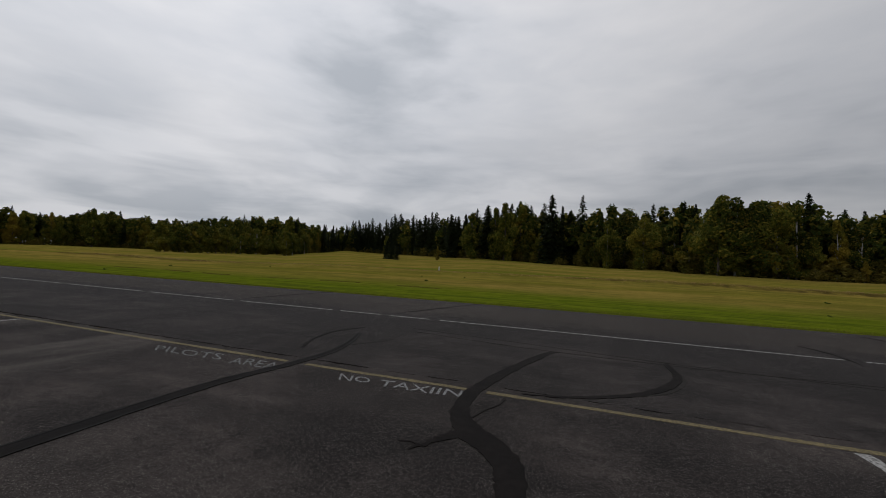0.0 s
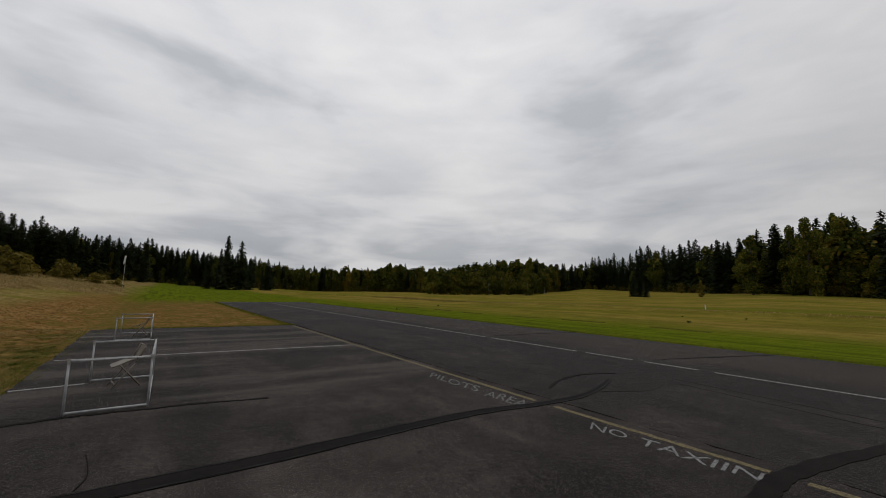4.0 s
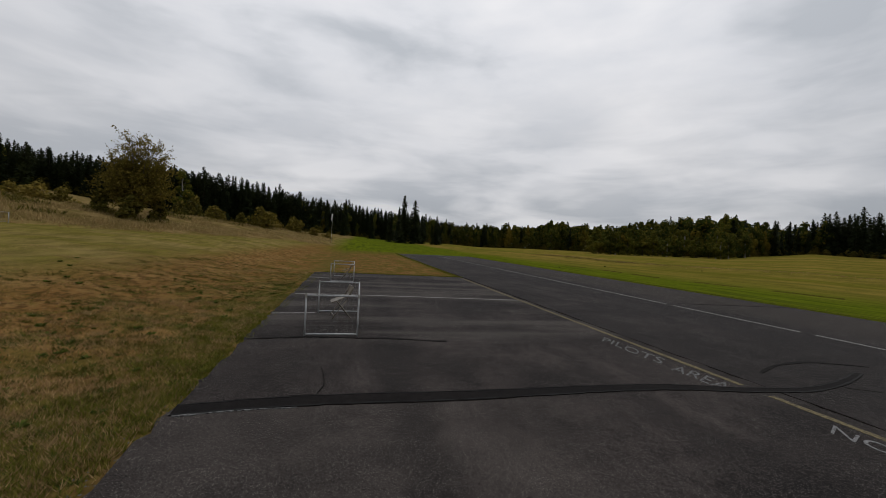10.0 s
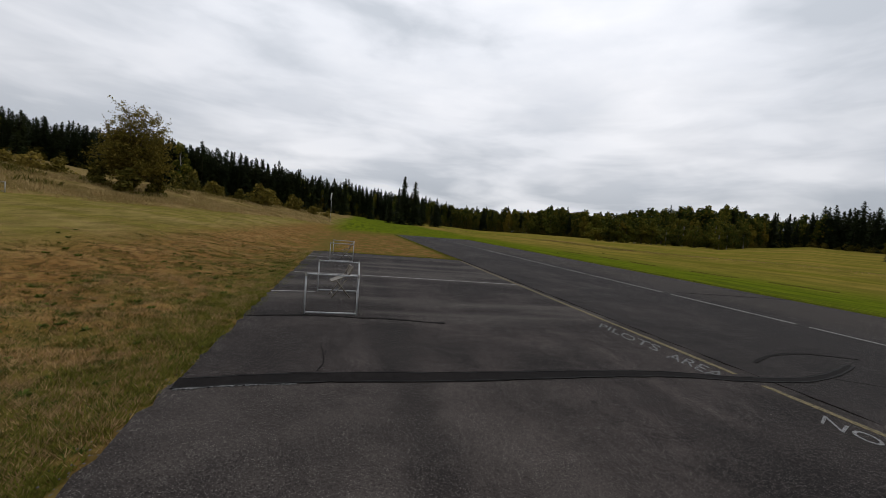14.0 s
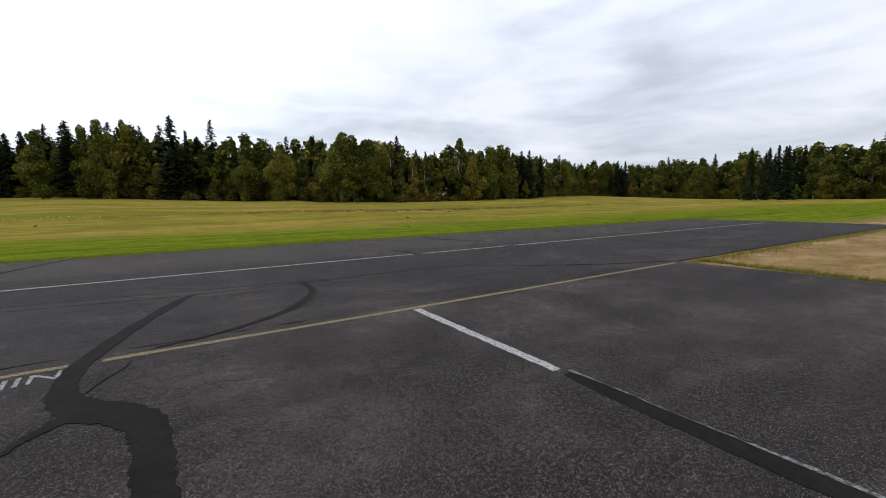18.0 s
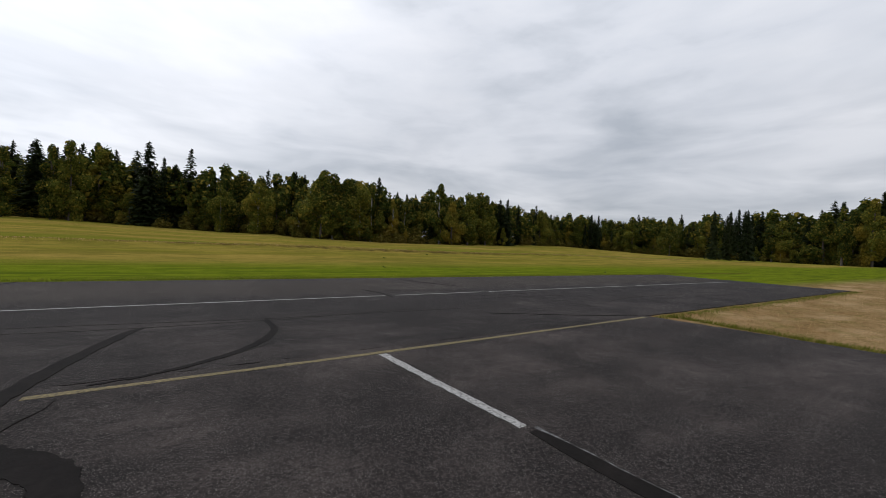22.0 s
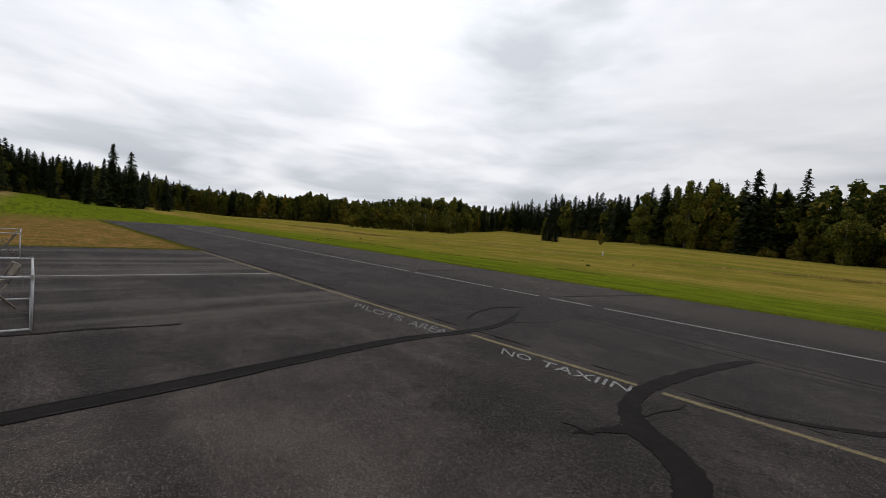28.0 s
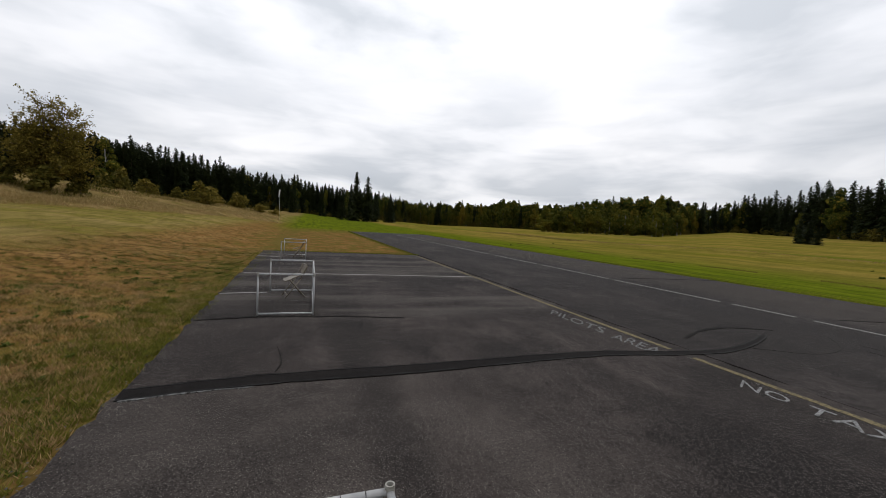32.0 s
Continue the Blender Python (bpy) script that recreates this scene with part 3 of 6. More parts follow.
def build_ground():
    rad = np.concatenate([np.linspace(0.0, 40, 81), np.geomspace(41, 420, 110), np.geomspace(450, 3200, 12)])
    ang = np.linspace(0, 2 * np.pi, 361)[:-1]
    R, T = np.meshgrid(rad[1:], ang, indexing="ij")
    X, Y = R * np.cos(T), R * np.sin(T)
    Zs = terrain(X, Y)
    n = len(ang)
    verts = [(0.0, 0.0, terrain_at(0, 0))] + list(zip(X.ravel().tolist(), Y.ravel().tolist(), Zs.ravel().tolist()))
    faces = [(0, 1 + k, 1 + (k + 1) % n) for k in range(n)]
    for i in range(len(rad) - 2):
        o = 1 + i * n
        faces += [(o + k, o + n + k, o + n + (k + 1) % n, o + (k + 1) % n) for k in range(n)]
    me = raw("ground", verts, faces, GROUND)
    me.polygons.foreach_set("use_smooth", [True] * len(me.polygons))
    tagged(new("ground", me), "dry mown grass field rising to woods and a bank", "ground", kind="structure")


build_ground()


def slab(name, outline, z, material, label, category, thick=0.12, seed=3, jitter=0.03, step=0.5):
    """A paved slab with a slightly ragged edge."""
    rng = random.Random(seed)
    pts = []
    for (x0, y0), (x1, y1) in zip(outline, outline[1:] + outline[:1]):
        k = max(1, int(math.hypot(x1 - x0, y1 - y0) / step))
        for i in range(k):
            t = i / k
            j = rng.uniform(-jitter, jitter) if 0 < i else 0
            pts.append((x0 + (x1 - x0) * t + j, y0 + (y1 - y0) * t + j))
    bm = bmesh.new()
    top = [bm.verts.new((x, y, z)) for x, y in pts]
    low = [bm.verts.new((x, y, z - thick)) for x, y in pts]
    bm.faces.new(top)
    for k in range(len(pts)):
        j = (k + 1) % len(pts)
        bm.faces.new((top[k], low[k], low[j], top[j]))
    bmesh.ops.recalc_face_normals(bm, faces=bm.faces)
    bmesh.ops.triangulate(bm, faces=[f for f in bm.faces if len(f.verts) > 4])
    return tagged(new(name, mesh_of(name, bm, material)), label, category, kind="structure")


slab("runway", [(-67, 6.36), (38.6, 6.66), (38.1, 19.2), (-69, 19.7)], 0.0, ASPHALT_RUNWAY, "worn dark grey asphalt runway with faint tyre marks", "runway")
slab("pavement", [(-23.7, -2.5), (-8.6, -2.05), (-4.9, -1.93), (-2.9, -1.87), (4.0, -1.80), (11.2, -1.78), (13.6, -1.78), (13.25, 0.4), (13.0, 3.7), (12.5, 6.62), (-23.5, 6.36)], 0.0, ASPHALT_APRON,
     "patched dark grey asphalt apron of the pilots' line", "pavement", seed=5, jitter=0.045, step=0.22)
slab("footpath", [(11.24, -1.84), (14.07, -5.46), (17.5, -9.6), (25.5, -19.5), (29, -19.5), (20.8, -10.6), (17.23, -6.58), (13.5, -1.84)], -0.006, ASPHALT_PATH,
     "narrow grey asphalt footpath crossing dry grass", "path", seed=6)

Y_LINE = [(-23.1, 6.22, 0.11), (-14.2, 6.2, 0.11), (-5.2, 6.17, 0.11)]
ribbon("yellow_line", Y_LINE, 0.004, YELLOW_PAINT, "worn yellow painted line on the apron", "line", 0.01, 10, 11)
ribbon("yellow_line", [(-4.75, 6.17, 0.11), (-3.2, 6.18, 0.11), (-1.62, 6.2, 0.11)], 0.004, YELLOW_PAINT, "worn yellow painted line on the apron", "line", 0.01, 10, 12)
ribbon("yellow_line", [(-1.28, 6.2, 0.11), (3.2, 6.24, 0.11), (12.2, 6.42, 0.11)], 0.004, YELLOW_PAINT, "worn yellow painted line on the apron", "line", 0.01, 10, 13)
GAPS = [-60, -37.7, -26.4, -19.8, -14.0, -8.88, -6.74, -4.77, 6.58, 11.12, 22.5, 36]
for k, (g0, g1) in enumerate(zip(GAPS, GAPS[1:])):
    ribbon("runway_line", [(g0 + 0.2, 12.92, 0.085), ((g0 + g1) / 2, 12.92, 0.085), (g1 - 0.2, 12.92, 0.085)], 0.004, WHITE_PAINT,
           "white painted dash along the runway", "line", 0.008, 8, 20 + k)
ribbon("white_line", [(-14.45, -2.12, 0.09), (-14.45, 0.2, 0.09), (-14.17, 6.1, 0.09)], 0.004, WHITE_PAINT, "thin white painted cross line", "line", 0.006, 10, 41)
ribbon("white_line", [(-10.72, -2.1, 0.08), (-10.79, -1.6, 0.08), (-10.86, -1.05, 0.08)], 0.004, WHITE_PAINT, "thin white painted bay line", "line", 0.006, 6, 42)
ribbon("white_line", [(-20.5, -2.4, 0.09), (-20.4, -2.0, 0.09), (-20.2, -1.3, 0.09)], 0.004, WHITE_PAINT, "thin white painted bay line", "line", 0.006, 6, 43)
ribbon("white_line", [(3.21, 6.13, 0.16), (3.34, 4.5, 0.145), (3.48, 2.92, 0.13)], 0.004, WHITE_PAINT, "broad worn white painted line", "line", 0.012, 14, 44)
ribbon("white_line", [(3.60, 2.85, 0.06), (3.70, 1.5, 0.05), (3.84, 0.5, 0.05), (3.96, -1.7, 0.05)], 0.004, FAINT_PAINT, "faded remnant of a white painted line", "line", 0.014, 16, 45)
ribbon("white_line", [(9.74, -0.5, 0.07), (9.83, -1.1, 0.07), (9.92, -1.68, 0.07)], 0.004, WHITE_PAINT, "thin white painted bay line", "line", 0.006, 6, 46)
ribbon("white_line", [(7.41, -0.5, 0.07), (7.44, -1.1, 0.07), (7.47, -1.7, 0.07)], 0.004, WHITE_PAINT, "thin white painted bay line", "line", 0.006, 6, 47)


# ---------------------------------------------------------------- sealed cracks and patches
def seal(pts, seed, jitter=0.02, z=0.008):
    return ribbon("sealed_crack", pts, z, SEAL, "black tar sealed crack in the asphalt", "crack", jitter, 8, seed)


def tar_edges(pts, seed, sides=(-1, 1), inset=0.02):
    """Thin darker beads of tar along the rims of a broad sealed crack."""
    for s in sides:
        line = []
        for k, (x, y, w) in enumerate(pts):
            (xa, ya, _), (xb, yb, _) = pts[max(0, k - 1)], pts[min(len(pts) - 1, k + 1)]
            d = Vector((xb - xa, yb - ya)).normalized()
            o = s * (w / 2 - inset)
            line.append((x - d.y * o, y + d.x * o, 0.024))
        ribbon("tar_bead", line, 0.0115, TAR, "dark bead of tar at a sealed crack's rim", "crack", 0.013, 16, seed + s)


BROAD_SEAL = [(-4.93, -1.9, 0.30), (-5.09, -0.47, 0.32), (-5.11, 1.5, 0.31), (-5.2, 3.5, 0.27), (-5.2, 4.8, 0.24), (-5.0, 6.05, 0.21), (-4.95, 7.2, 0.19), (-5.2, 8.3, 0.16), (-5.62, 9.4, 0.14)]
seal(BROAD_SEAL, 51)
tar_edges(BROAD_SEAL, 151)
seal([(-5.72, 7.2, 0.05), (-6.15, 8.2, 0.08), (-6.28, 9.2, 0.08), (-5.95, 10.2, 0.05)], 52)
seal([(-8.08, -2.0, 0.05), (-8.25, -0.9, 0.10), (-8.16, 0.1, 0.07), (-8.15, 0.7, 0.11), (-8.0, 1.35, 0.06), (-7.92, 1.88, 0.10)], 53)
MAIN_SEAL = [(-0.16, 1.6, 0.27), (-0.29, 2.55, 0.27), (-0.40, 3.2, 0.28), (-0.47, 3.72, 0.29), (-0.58, 4.12, 0.33), (-0.80, 4.42, 0.36), (-1.12, 4.70, 0.38), (-1.39, 5.16, 0.27), (-1.5, 5.9, 0.24),
             (-1.36, 6.92, 0.23), (-1.0, 8.35, 0.22), (-0.66, 9.47, 0.18), (-0.45, 9.85, 0.08)]
seal(MAIN_SEAL, 54, 0.02)
seal([(-1.18, 4.66, 0.20), (-1.36, 4.42, 0.13), (-1.5, 4.18, 0.07), (-1.62, 3.98, 0.03)], 55, 0.03, 0.0085)
seal([(-1.52, 4.12, 0.03), (-1.66, 4.16, 0.02), (-1.8, 4.12, 0.015)], 65, 0.006, 0.0085)
seal([(-0.75, 6.38, 0.03), (-0.1, 6.55, 0.08), (0.56, 6.9, 0.13), (1.2, 7.45, 0.16), (1.62, 8.1, 0.18), (1.88, 8.85, 0.16), (1.86, 9.9, 0.10)], 56)
seal([(3.50, 2.80, 0.12), (3.54, 2.3, 0.2), (3.62, 1.2, 0.24), (3.72, 0, 0.24), (3.82, -1.78, 0.22)], 57, 0.012, 0.0065)
seal([(-14.4, 13.7, 0.06), (-14.2, 17, 0.13), (-13.9, 19.5, 0.09)], 58)
seal([(-6.5, 13.9, 0.06), (-5.7, 16.6, 0.13), (-4.8, 19.5, 0.08)], 59)
seal([(9.6, 18.6, 0.06), (10.3, 16.8, 0.09), (11.2, 15.0, 0.05)], 60)
seal([(6.2, 14.7, 0.05), (6.5, 13.6, 0.06), (6.45, 12.4, 0.04)], 61)
seal([(12.3, 6.75, 0.06), (10.9, 7.2, 0.08), (9.6, 7.8, 0.06), (7.8, 8.7, 0.03)], 62)

seal([(-5.3, -0.42, 0.010), (-5.6, -0.36, 0.008), (-6.0, -0.4, 0.008), (-6.35, -0.46, 0.008)], 64, 0.002)
seal([(-1.22, 5.1, 0.012), (-1.12, 5.45, 0.012), (-1.0, 5.7, 0.01), (-0.95, 6.0, 0.008)], 63, 0.004)
ribbon("white_line", [(-4.76, -1.85, 0.035), (-4.86, -1.3, 0.03), (-4.9, -0.6, 0.008)], 0.0095, FAINT_PAINT, "faded remnant of a white painted line", "line", 0.012, 14, 48)


def tyre():
    m = Mat("tyre_rubber_mark", 0.85, 0, 0.1)
    m.color(m.ramp(m.noise(9, 5, 0.65), (0.35, (0.011, 0.0096, 0.0088)), (0.62, (0.030, 0.0262, 0.0228))))
    return m.m


TYRE = tyre()
for k, pts in enumerate((
        [(-4.7, 10.9, 0.04), (-1.5, 10.5, 0.05), (2.2, 10.0, 0.05), (7.5, 9.7, 0.03)], [(-4.4, 10.4, 0.03), (-1.0, 9.9, 0.04), (2.6, 9.8, 0.03)],
        [(-5.0, 8.0, 0.05), (-4.5, 9.0, 0.06), (-4.7, 10.2, 0.05), (-5.3, 11.0, 0.03)], [(2.2, 9.7, 0.05), (3.4, 9.9, 0.04), (6.0, 10.1, 0.03)],
        [(0.5, 6.8, 0.04), (1.5, 7.6, 0.05), (1.95, 8.6, 0.05), (1.9, 9.6, 0.03)], [(14.0, 9.0, 0.05), (17.0, 9.6, 0.06), (21.0, 9.4, 0.04)], [(8.5, 12.2, 0.04), (10.6, 11.9, 0.07), (13.2, 12.1, 0.04)],
        [(9.0, 11.2, 0.04), (11.0, 11.3, 0.05), (14.0, 11.0, 0.04)])):
    ribbon("tyre_mark", pts, 0.0055, TYRE, "faint dark tyre mark on the asphalt", "tyre mark", 0.012, 10, 80 + k)


# ---------------------------------------------------------------- trees
def tri_mesh(name, V, F, mat, label, category):
    """Many small pieces joined into one object."""
    me = bpy.data.meshes.new(name)
    me.vertices.add(len(V)); me.vertices.foreach_set("co", np.asarray(V, np.float32).ravel())
    me.loops.add(len(F) * 3); me.loops.foreach_set("vertex_index", F.ravel().astype(np.int32))
    me.polygons.add(len(F)); me.polygons.foreach_set("loop_start", np.arange(0, len(F) * 3, 3, dtype=np.int32))
    me.update(calc_edges=True)
    me.materials.append(mat)
    return tagged(new(name, me), label, category, kind="stuff")


def conifer_data(seed, h, width, boughs=430, sprays=4):
    """A fir: drooping boughs at uneven heights, each a run of small ragged sprays."""
    rng = random.Random(seed)
    bm = bmesh.new()
    tube(bm, (0, 0, -0.4), (0, 0, h * 0.9), 0.016 * h, 0.02, 6, False)
    trunk = mesh_of("trunk", bm, BARK, True)
    verts, faces = [], []
    big = 1.0 + 0.35 * (430 - boughs) / 300
    for k in range(boughs):
        g = ((k + rng.random()) / boughs) ** 1.02
        z = h * (0.03 + 0.955 * g)
        a = rng.uniform(0, 6.2832)
        side = 0.86 + 0.2 * math.sin(a * 2 + seed) + 0.14 * math.sin(9 * g + 3 * a)
        L = (1.18 * width * (1 - g) ** 0.74 * side * rng.uniform(0.6, 1.1) + 0.30) * (0.72 if rng.random() < 0.15 else 1)
        droop = rng.uniform(0.12, 0.5) * L * (1 - 0.5 * g)
        c, sn = math.cos(a), math.sin(a)
        for q in range(sprays):
            u = (q + 0.4 + 0.5 * rng.random()) / sprays
            r = L * u
            size = (0.30 * L * (1.15 - 0.6 * u) + 0.24) * rng.uniform(0.7, 1.25) * big
            wob = rng.uniform(-0.16, 0.16) * L
            p = Vector((c * r - sn * wob, sn * r + c * wob, z - droop * u * u + rng.uniform(-0.18, 0.18)))
            b = a + rng.uniform(-0.9, 0.9)
            out = Vector((math.cos(b), math.sin(b), rng.uniform(-0.75, 0.05))).normalized()
            flat = Vector((-out.y, out.x, rng.uniform(-0.5, 0.5))).normalized()
            o = len(verts)
            verts += [tuple(p - out * size * 0.6), tuple(p + flat * size * 0.42 - Vector((0, 0, 0.12 * size))), tuple(p + out * size), tuple(p - flat * size * 0.42 - Vector((0, 0, 0.12 * size)))]
            faces += [(o, o + 1, o + 2), (o, o + 2, o + 3)]
    o = len(verts)
    verts += [(0.16, 0, h * 0.94), (-0.1, 0.13, h * 0.94), (-0.1, -0.13, h * 0.94), (0, 0, h * 1.01)]
    faces += [(o, o + 1, o + 3), (o + 1, o + 2, o + 3), (o + 2, o, o + 3)]
    return trunk, raw("crown", verts, faces, CONIFER)


def leaf_cloud(rng, blobs, count, size, up=0.12):
    """Many small leaf clumps on and in a set of uneven blobs."""
    verts, faces = [], []
    vol = [b[3] * b[4] for b in blobs]
    for _ in range(count):
        x, y, z, r, q = rng.choices(blobs, vol)[0]
        while True:
            d = Vector((rng.uniform(-1, 1), rng.uniform(-1, 1), rng.uniform(-1, 1)))
            if 0.05 < d.length < 1:
                break
        k = d.length ** 0.4 / d.length
        p = Vector((x + d.x * r * k, y + d.y * r * k, z + d.z * q * k))
        n = (d.normalized() + Vector((rng.gauss(0, 0.62), rng.gauss(0, 0.62), rng.gauss(up, 0.62)))).normalized()
        s = size * rng.uniform(0.5, 1.35)
        t = n.orthogonal().normalized()
        t.rotate(Matrix.Rotation(rng.uniform(0, 6.28), 3, n))
        b = n.cross(t)
        o = len(verts)
        for u, v in ((-1, -0.2), (-0.1, -0.75), (1, 0.1), (0.2, 0.8)):
            verts.append(tuple(p + t * (u * s) + b * (v * s) + n * (rng.uniform(-0.25, 0.25) * s)))
        faces += [(o, o + 1, o + 2), (o, o + 2, o + 3)]
    return verts, faces


def broadleaf_data(seed, h, width, leaves=6800, size=0.30, low=0.12, bark=None, leaf=None, sparse=1.0):
    rng = random.Random(seed)
    bm = bmesh.new()
    tube(bm, (0, 0, -0.4), (0.02 * h, 0, h * 0.5), 0.020 * h, 0.011 * h, 7, False)
    tube(bm, (0.02 * h, 0, h * 0.5), (0.0, 0.02 * h, h * 0.92), 0.011 * h, 0.02, 6, False)
    blobs = []
    for k in range(22):
        f = low + (0.90 - low) * (k + rng.random()) / 22
        a = rng.uniform(0, 6.28)
        env = math.sin(math.pi * min(1, (f - low + 0.22) / (1.16 - low)) ** 0.9)
        R = width * env * rng.uniform(0.15, 0.85)
        r = width * rng.uniform(0.18, 0.50) * (0.45 + 0.55 * env)
        zc = h * f
        blobs.append((R * math.cos(a), R * math.sin(a), zc, r, r * rng.uniform(0.8, 1.3)))
        if k % 3 == 0:
            tube(bm, (0.01 * h, 0, zc * 0.72), (R * math.cos(a), R * math.sin(a), zc), 0.005 * h, 0.015, 5, False)
    blobs.append((0, 0, h * 0.88, width * 0.26, h * 0.11))
    trunk = mesh_of("trunk", bm, bark or BARK, True)
    v, f = leaf_cloud(rng, blobs, int(leaves * sparse), size)
    return trunk, raw("crown", v, f, leaf or BROAD)


def plant(name, data, x, y, scale, turn, label, category, group, wide=1.0):
    ob = new(name)
    ob.matrix_world = pose(x, y, terrain_at(x, y) - 0.05, 0, 0, turn) @ Matrix.Diagonal((scale * wide, scale * wide, scale, 1))
    part_data("trunk", data[0], ob)
    part_data("crown", data[1], ob)
    return tagged(ob, label, category, group)


CONIFERS = [conifer_data(100 + k, 20, w) for k, w in enumerate((3.6, 4.4, 3.1, 4.8, 3.9, 3.3))]
CONIFERS_FAR = [conifer_data(150 + k, 20, w, 230, 3) for k, w in enumerate((3.4, 4.2, 3.0, 4.6, 3.8))]
BROADS = [broadleaf_data(200 + k, 20, w, low=l, bark=PALE_BARK if k % 3 == 0 else BARK) for k, (w, l) in enumerate(((5.0, 0.05), (5.8, 0.07), (4.4, 0.03), (6.2, 0.05), (4.2, 0.08), (5.2, 0.03)))]
BROADS_FAR = [broadleaf_data(260 + k, 20, w, 1000, 0.66, 0.3) for k, w in enumerate((5.6, 6.4, 5.0, 6.8))]
SHRUBS = [broadleaf_data(300 + k, 4, w, 1000, 0.22, 0.02, None, OLIVE_LEAF if k % 2 else BUSH) for k, w in enumerate((1.9, 2.4, 1.6, 2.1))]

# Share of conifers along the wood edge, by azimuth.
FIR_AZ = [-180, -114.6, -102.6, -96.6, -86.5, -74.5, -70.5, -67.5, -58.5, -52.5, -44.5, -38.5, -26.8, -10.7, -4.6, 5.6, 15, 23.8, 27.6, 37.4, 41.2, 55.7, 76, 80.1, 87.1, 95.7, 104.5, 180]
FIR_SHARE = [0.6, 0.65, 0.5, 0.5, 0.35, 0.3, 0.9, 0.15, 0.2, 0.5, 0.3, 0.10, 0.08, 0.12, 0.4, 0.5, 0.6, 0.85, 0.9, 0.8, 0.12, 0.08, 0.2, 0.85, 0.9, 0.9, 0.93, 0.9]


def woods():
    rng = random.Random(77)
    az = -121.0
    while az < 138:
        D = np.interp(az, W_AZ, W_D)
        d = D + rng.uniform(-3, 4)
        fir = rng.random() < np.interp(az, FIR_AZ, FIR_SHARE)
        h = np.interp(az, W_AZ, W_H) * (rng.uniform(0.66, 1.16) if fir else rng.uniform(0.45, 1.06))
        x, y = -math.sin(radians(az)) * d, math.cos(radians(az)) * d
        data = rng.choice(CONIFERS if fir else BROADS)
        if fir:
            plant("conifer_tree", data, x, y, h / 20, rng.uniform(0, 360), "tall dark green conifer at the wood edge", "tree", "wood edge trees", rng.uniform(0.7, 1.2))
        else:
            plant("broadleaf_tree", data, x, y, h / 20, rng.uniform(0, 360), "leafy green tree turning yellow at the wood edge", "tree", "wood edge trees", rng.uniform(0.7, 1.3))
        az += math.degrees(rng.uniform(3.2, 5.0) * (0.7 if az > 76 else 1) / D)
    # the depth of the woods behind the first row
    packs = {"far_conifer_woods": ([], [], CONIFERS_FAR, CONIFER, 0), "far_broadleaf_woods": ([], [], BROADS_FAR, BROAD, 0)}
    base = {}
    for key, p in packs.items():
        base[key] = []
        for tr, me in p[2]:
            co = np.empty(len(me.vertices) * 3); me.vertices.foreach_get("co", co)
            fi = np.empty(len(me.polygons) * 3, int); me.loops.foreach_get("vertex_index", fi)
            base[key].append((co.reshape(-1, 3), fi.reshape(-1, 3)))
    for row, back in enumerate((7, 15, 24, 36, 55)):
        az = -121.0 + row
        while az < 138:
            D = np.interp(az, W_AZ, W_D) + back
            d = D + rng.uniform(-4, 4)
            share = np.interp(az, FIR_AZ, FIR_SHARE)
            fir = rng.random() < share + (0.01 if 37 < az < 78 else 0.07) * row
            key = "far_conifer_woods" if fir else "far_broadleaf_woods"
            h = np.interp(az, W_AZ, W_H) * (rng.choice((rng.uniform(0.84, 1.05), rng.uniform(0.95, 1.12), rng.uniform(1.0, 1.24))) if fir else rng.uniform(0.84, 1.14))
            x, y = -math.sin(radians(az)) * d, math.cos(radians(az)) * d
            co, fi = rng.choice(base[key])
            a = rng.uniform(0, 6.28)
            c, s, k = math.cos(a), math.sin(a), h / 20
            co2 = np.stack([(co[:, 0] * c - co[:, 1] * s) * k + x, (co[:, 0] * s + co[:, 1] * c) * k + y, co[:, 2] * k + terrain_at(x, y)], 1)
            packs[key][0].append(co2)
            packs[key][1].append(fi)
            az += math.degrees(rng.uniform(4.2, 6.6) * (0.6 if az > 76 else 1) / D)
    for key, (vs, fs, _, mat, _) in packs.items():
        off = np.cumsum([0] + [len(v) for v in vs[:-1]])
        V, F = np.concatenate(vs), np.concatenate([f + o for f, o in zip(fs, off)])
        tri_mesh(key, V, F, mat, "dense dark woods behind the field edge" if "conifer" in key else "green and yellowing woods behind the field edge", "woods")


woods()


def polar(az, d):
    return -math.sin(radians(az)) * d, math.cos(radians(az)) * d


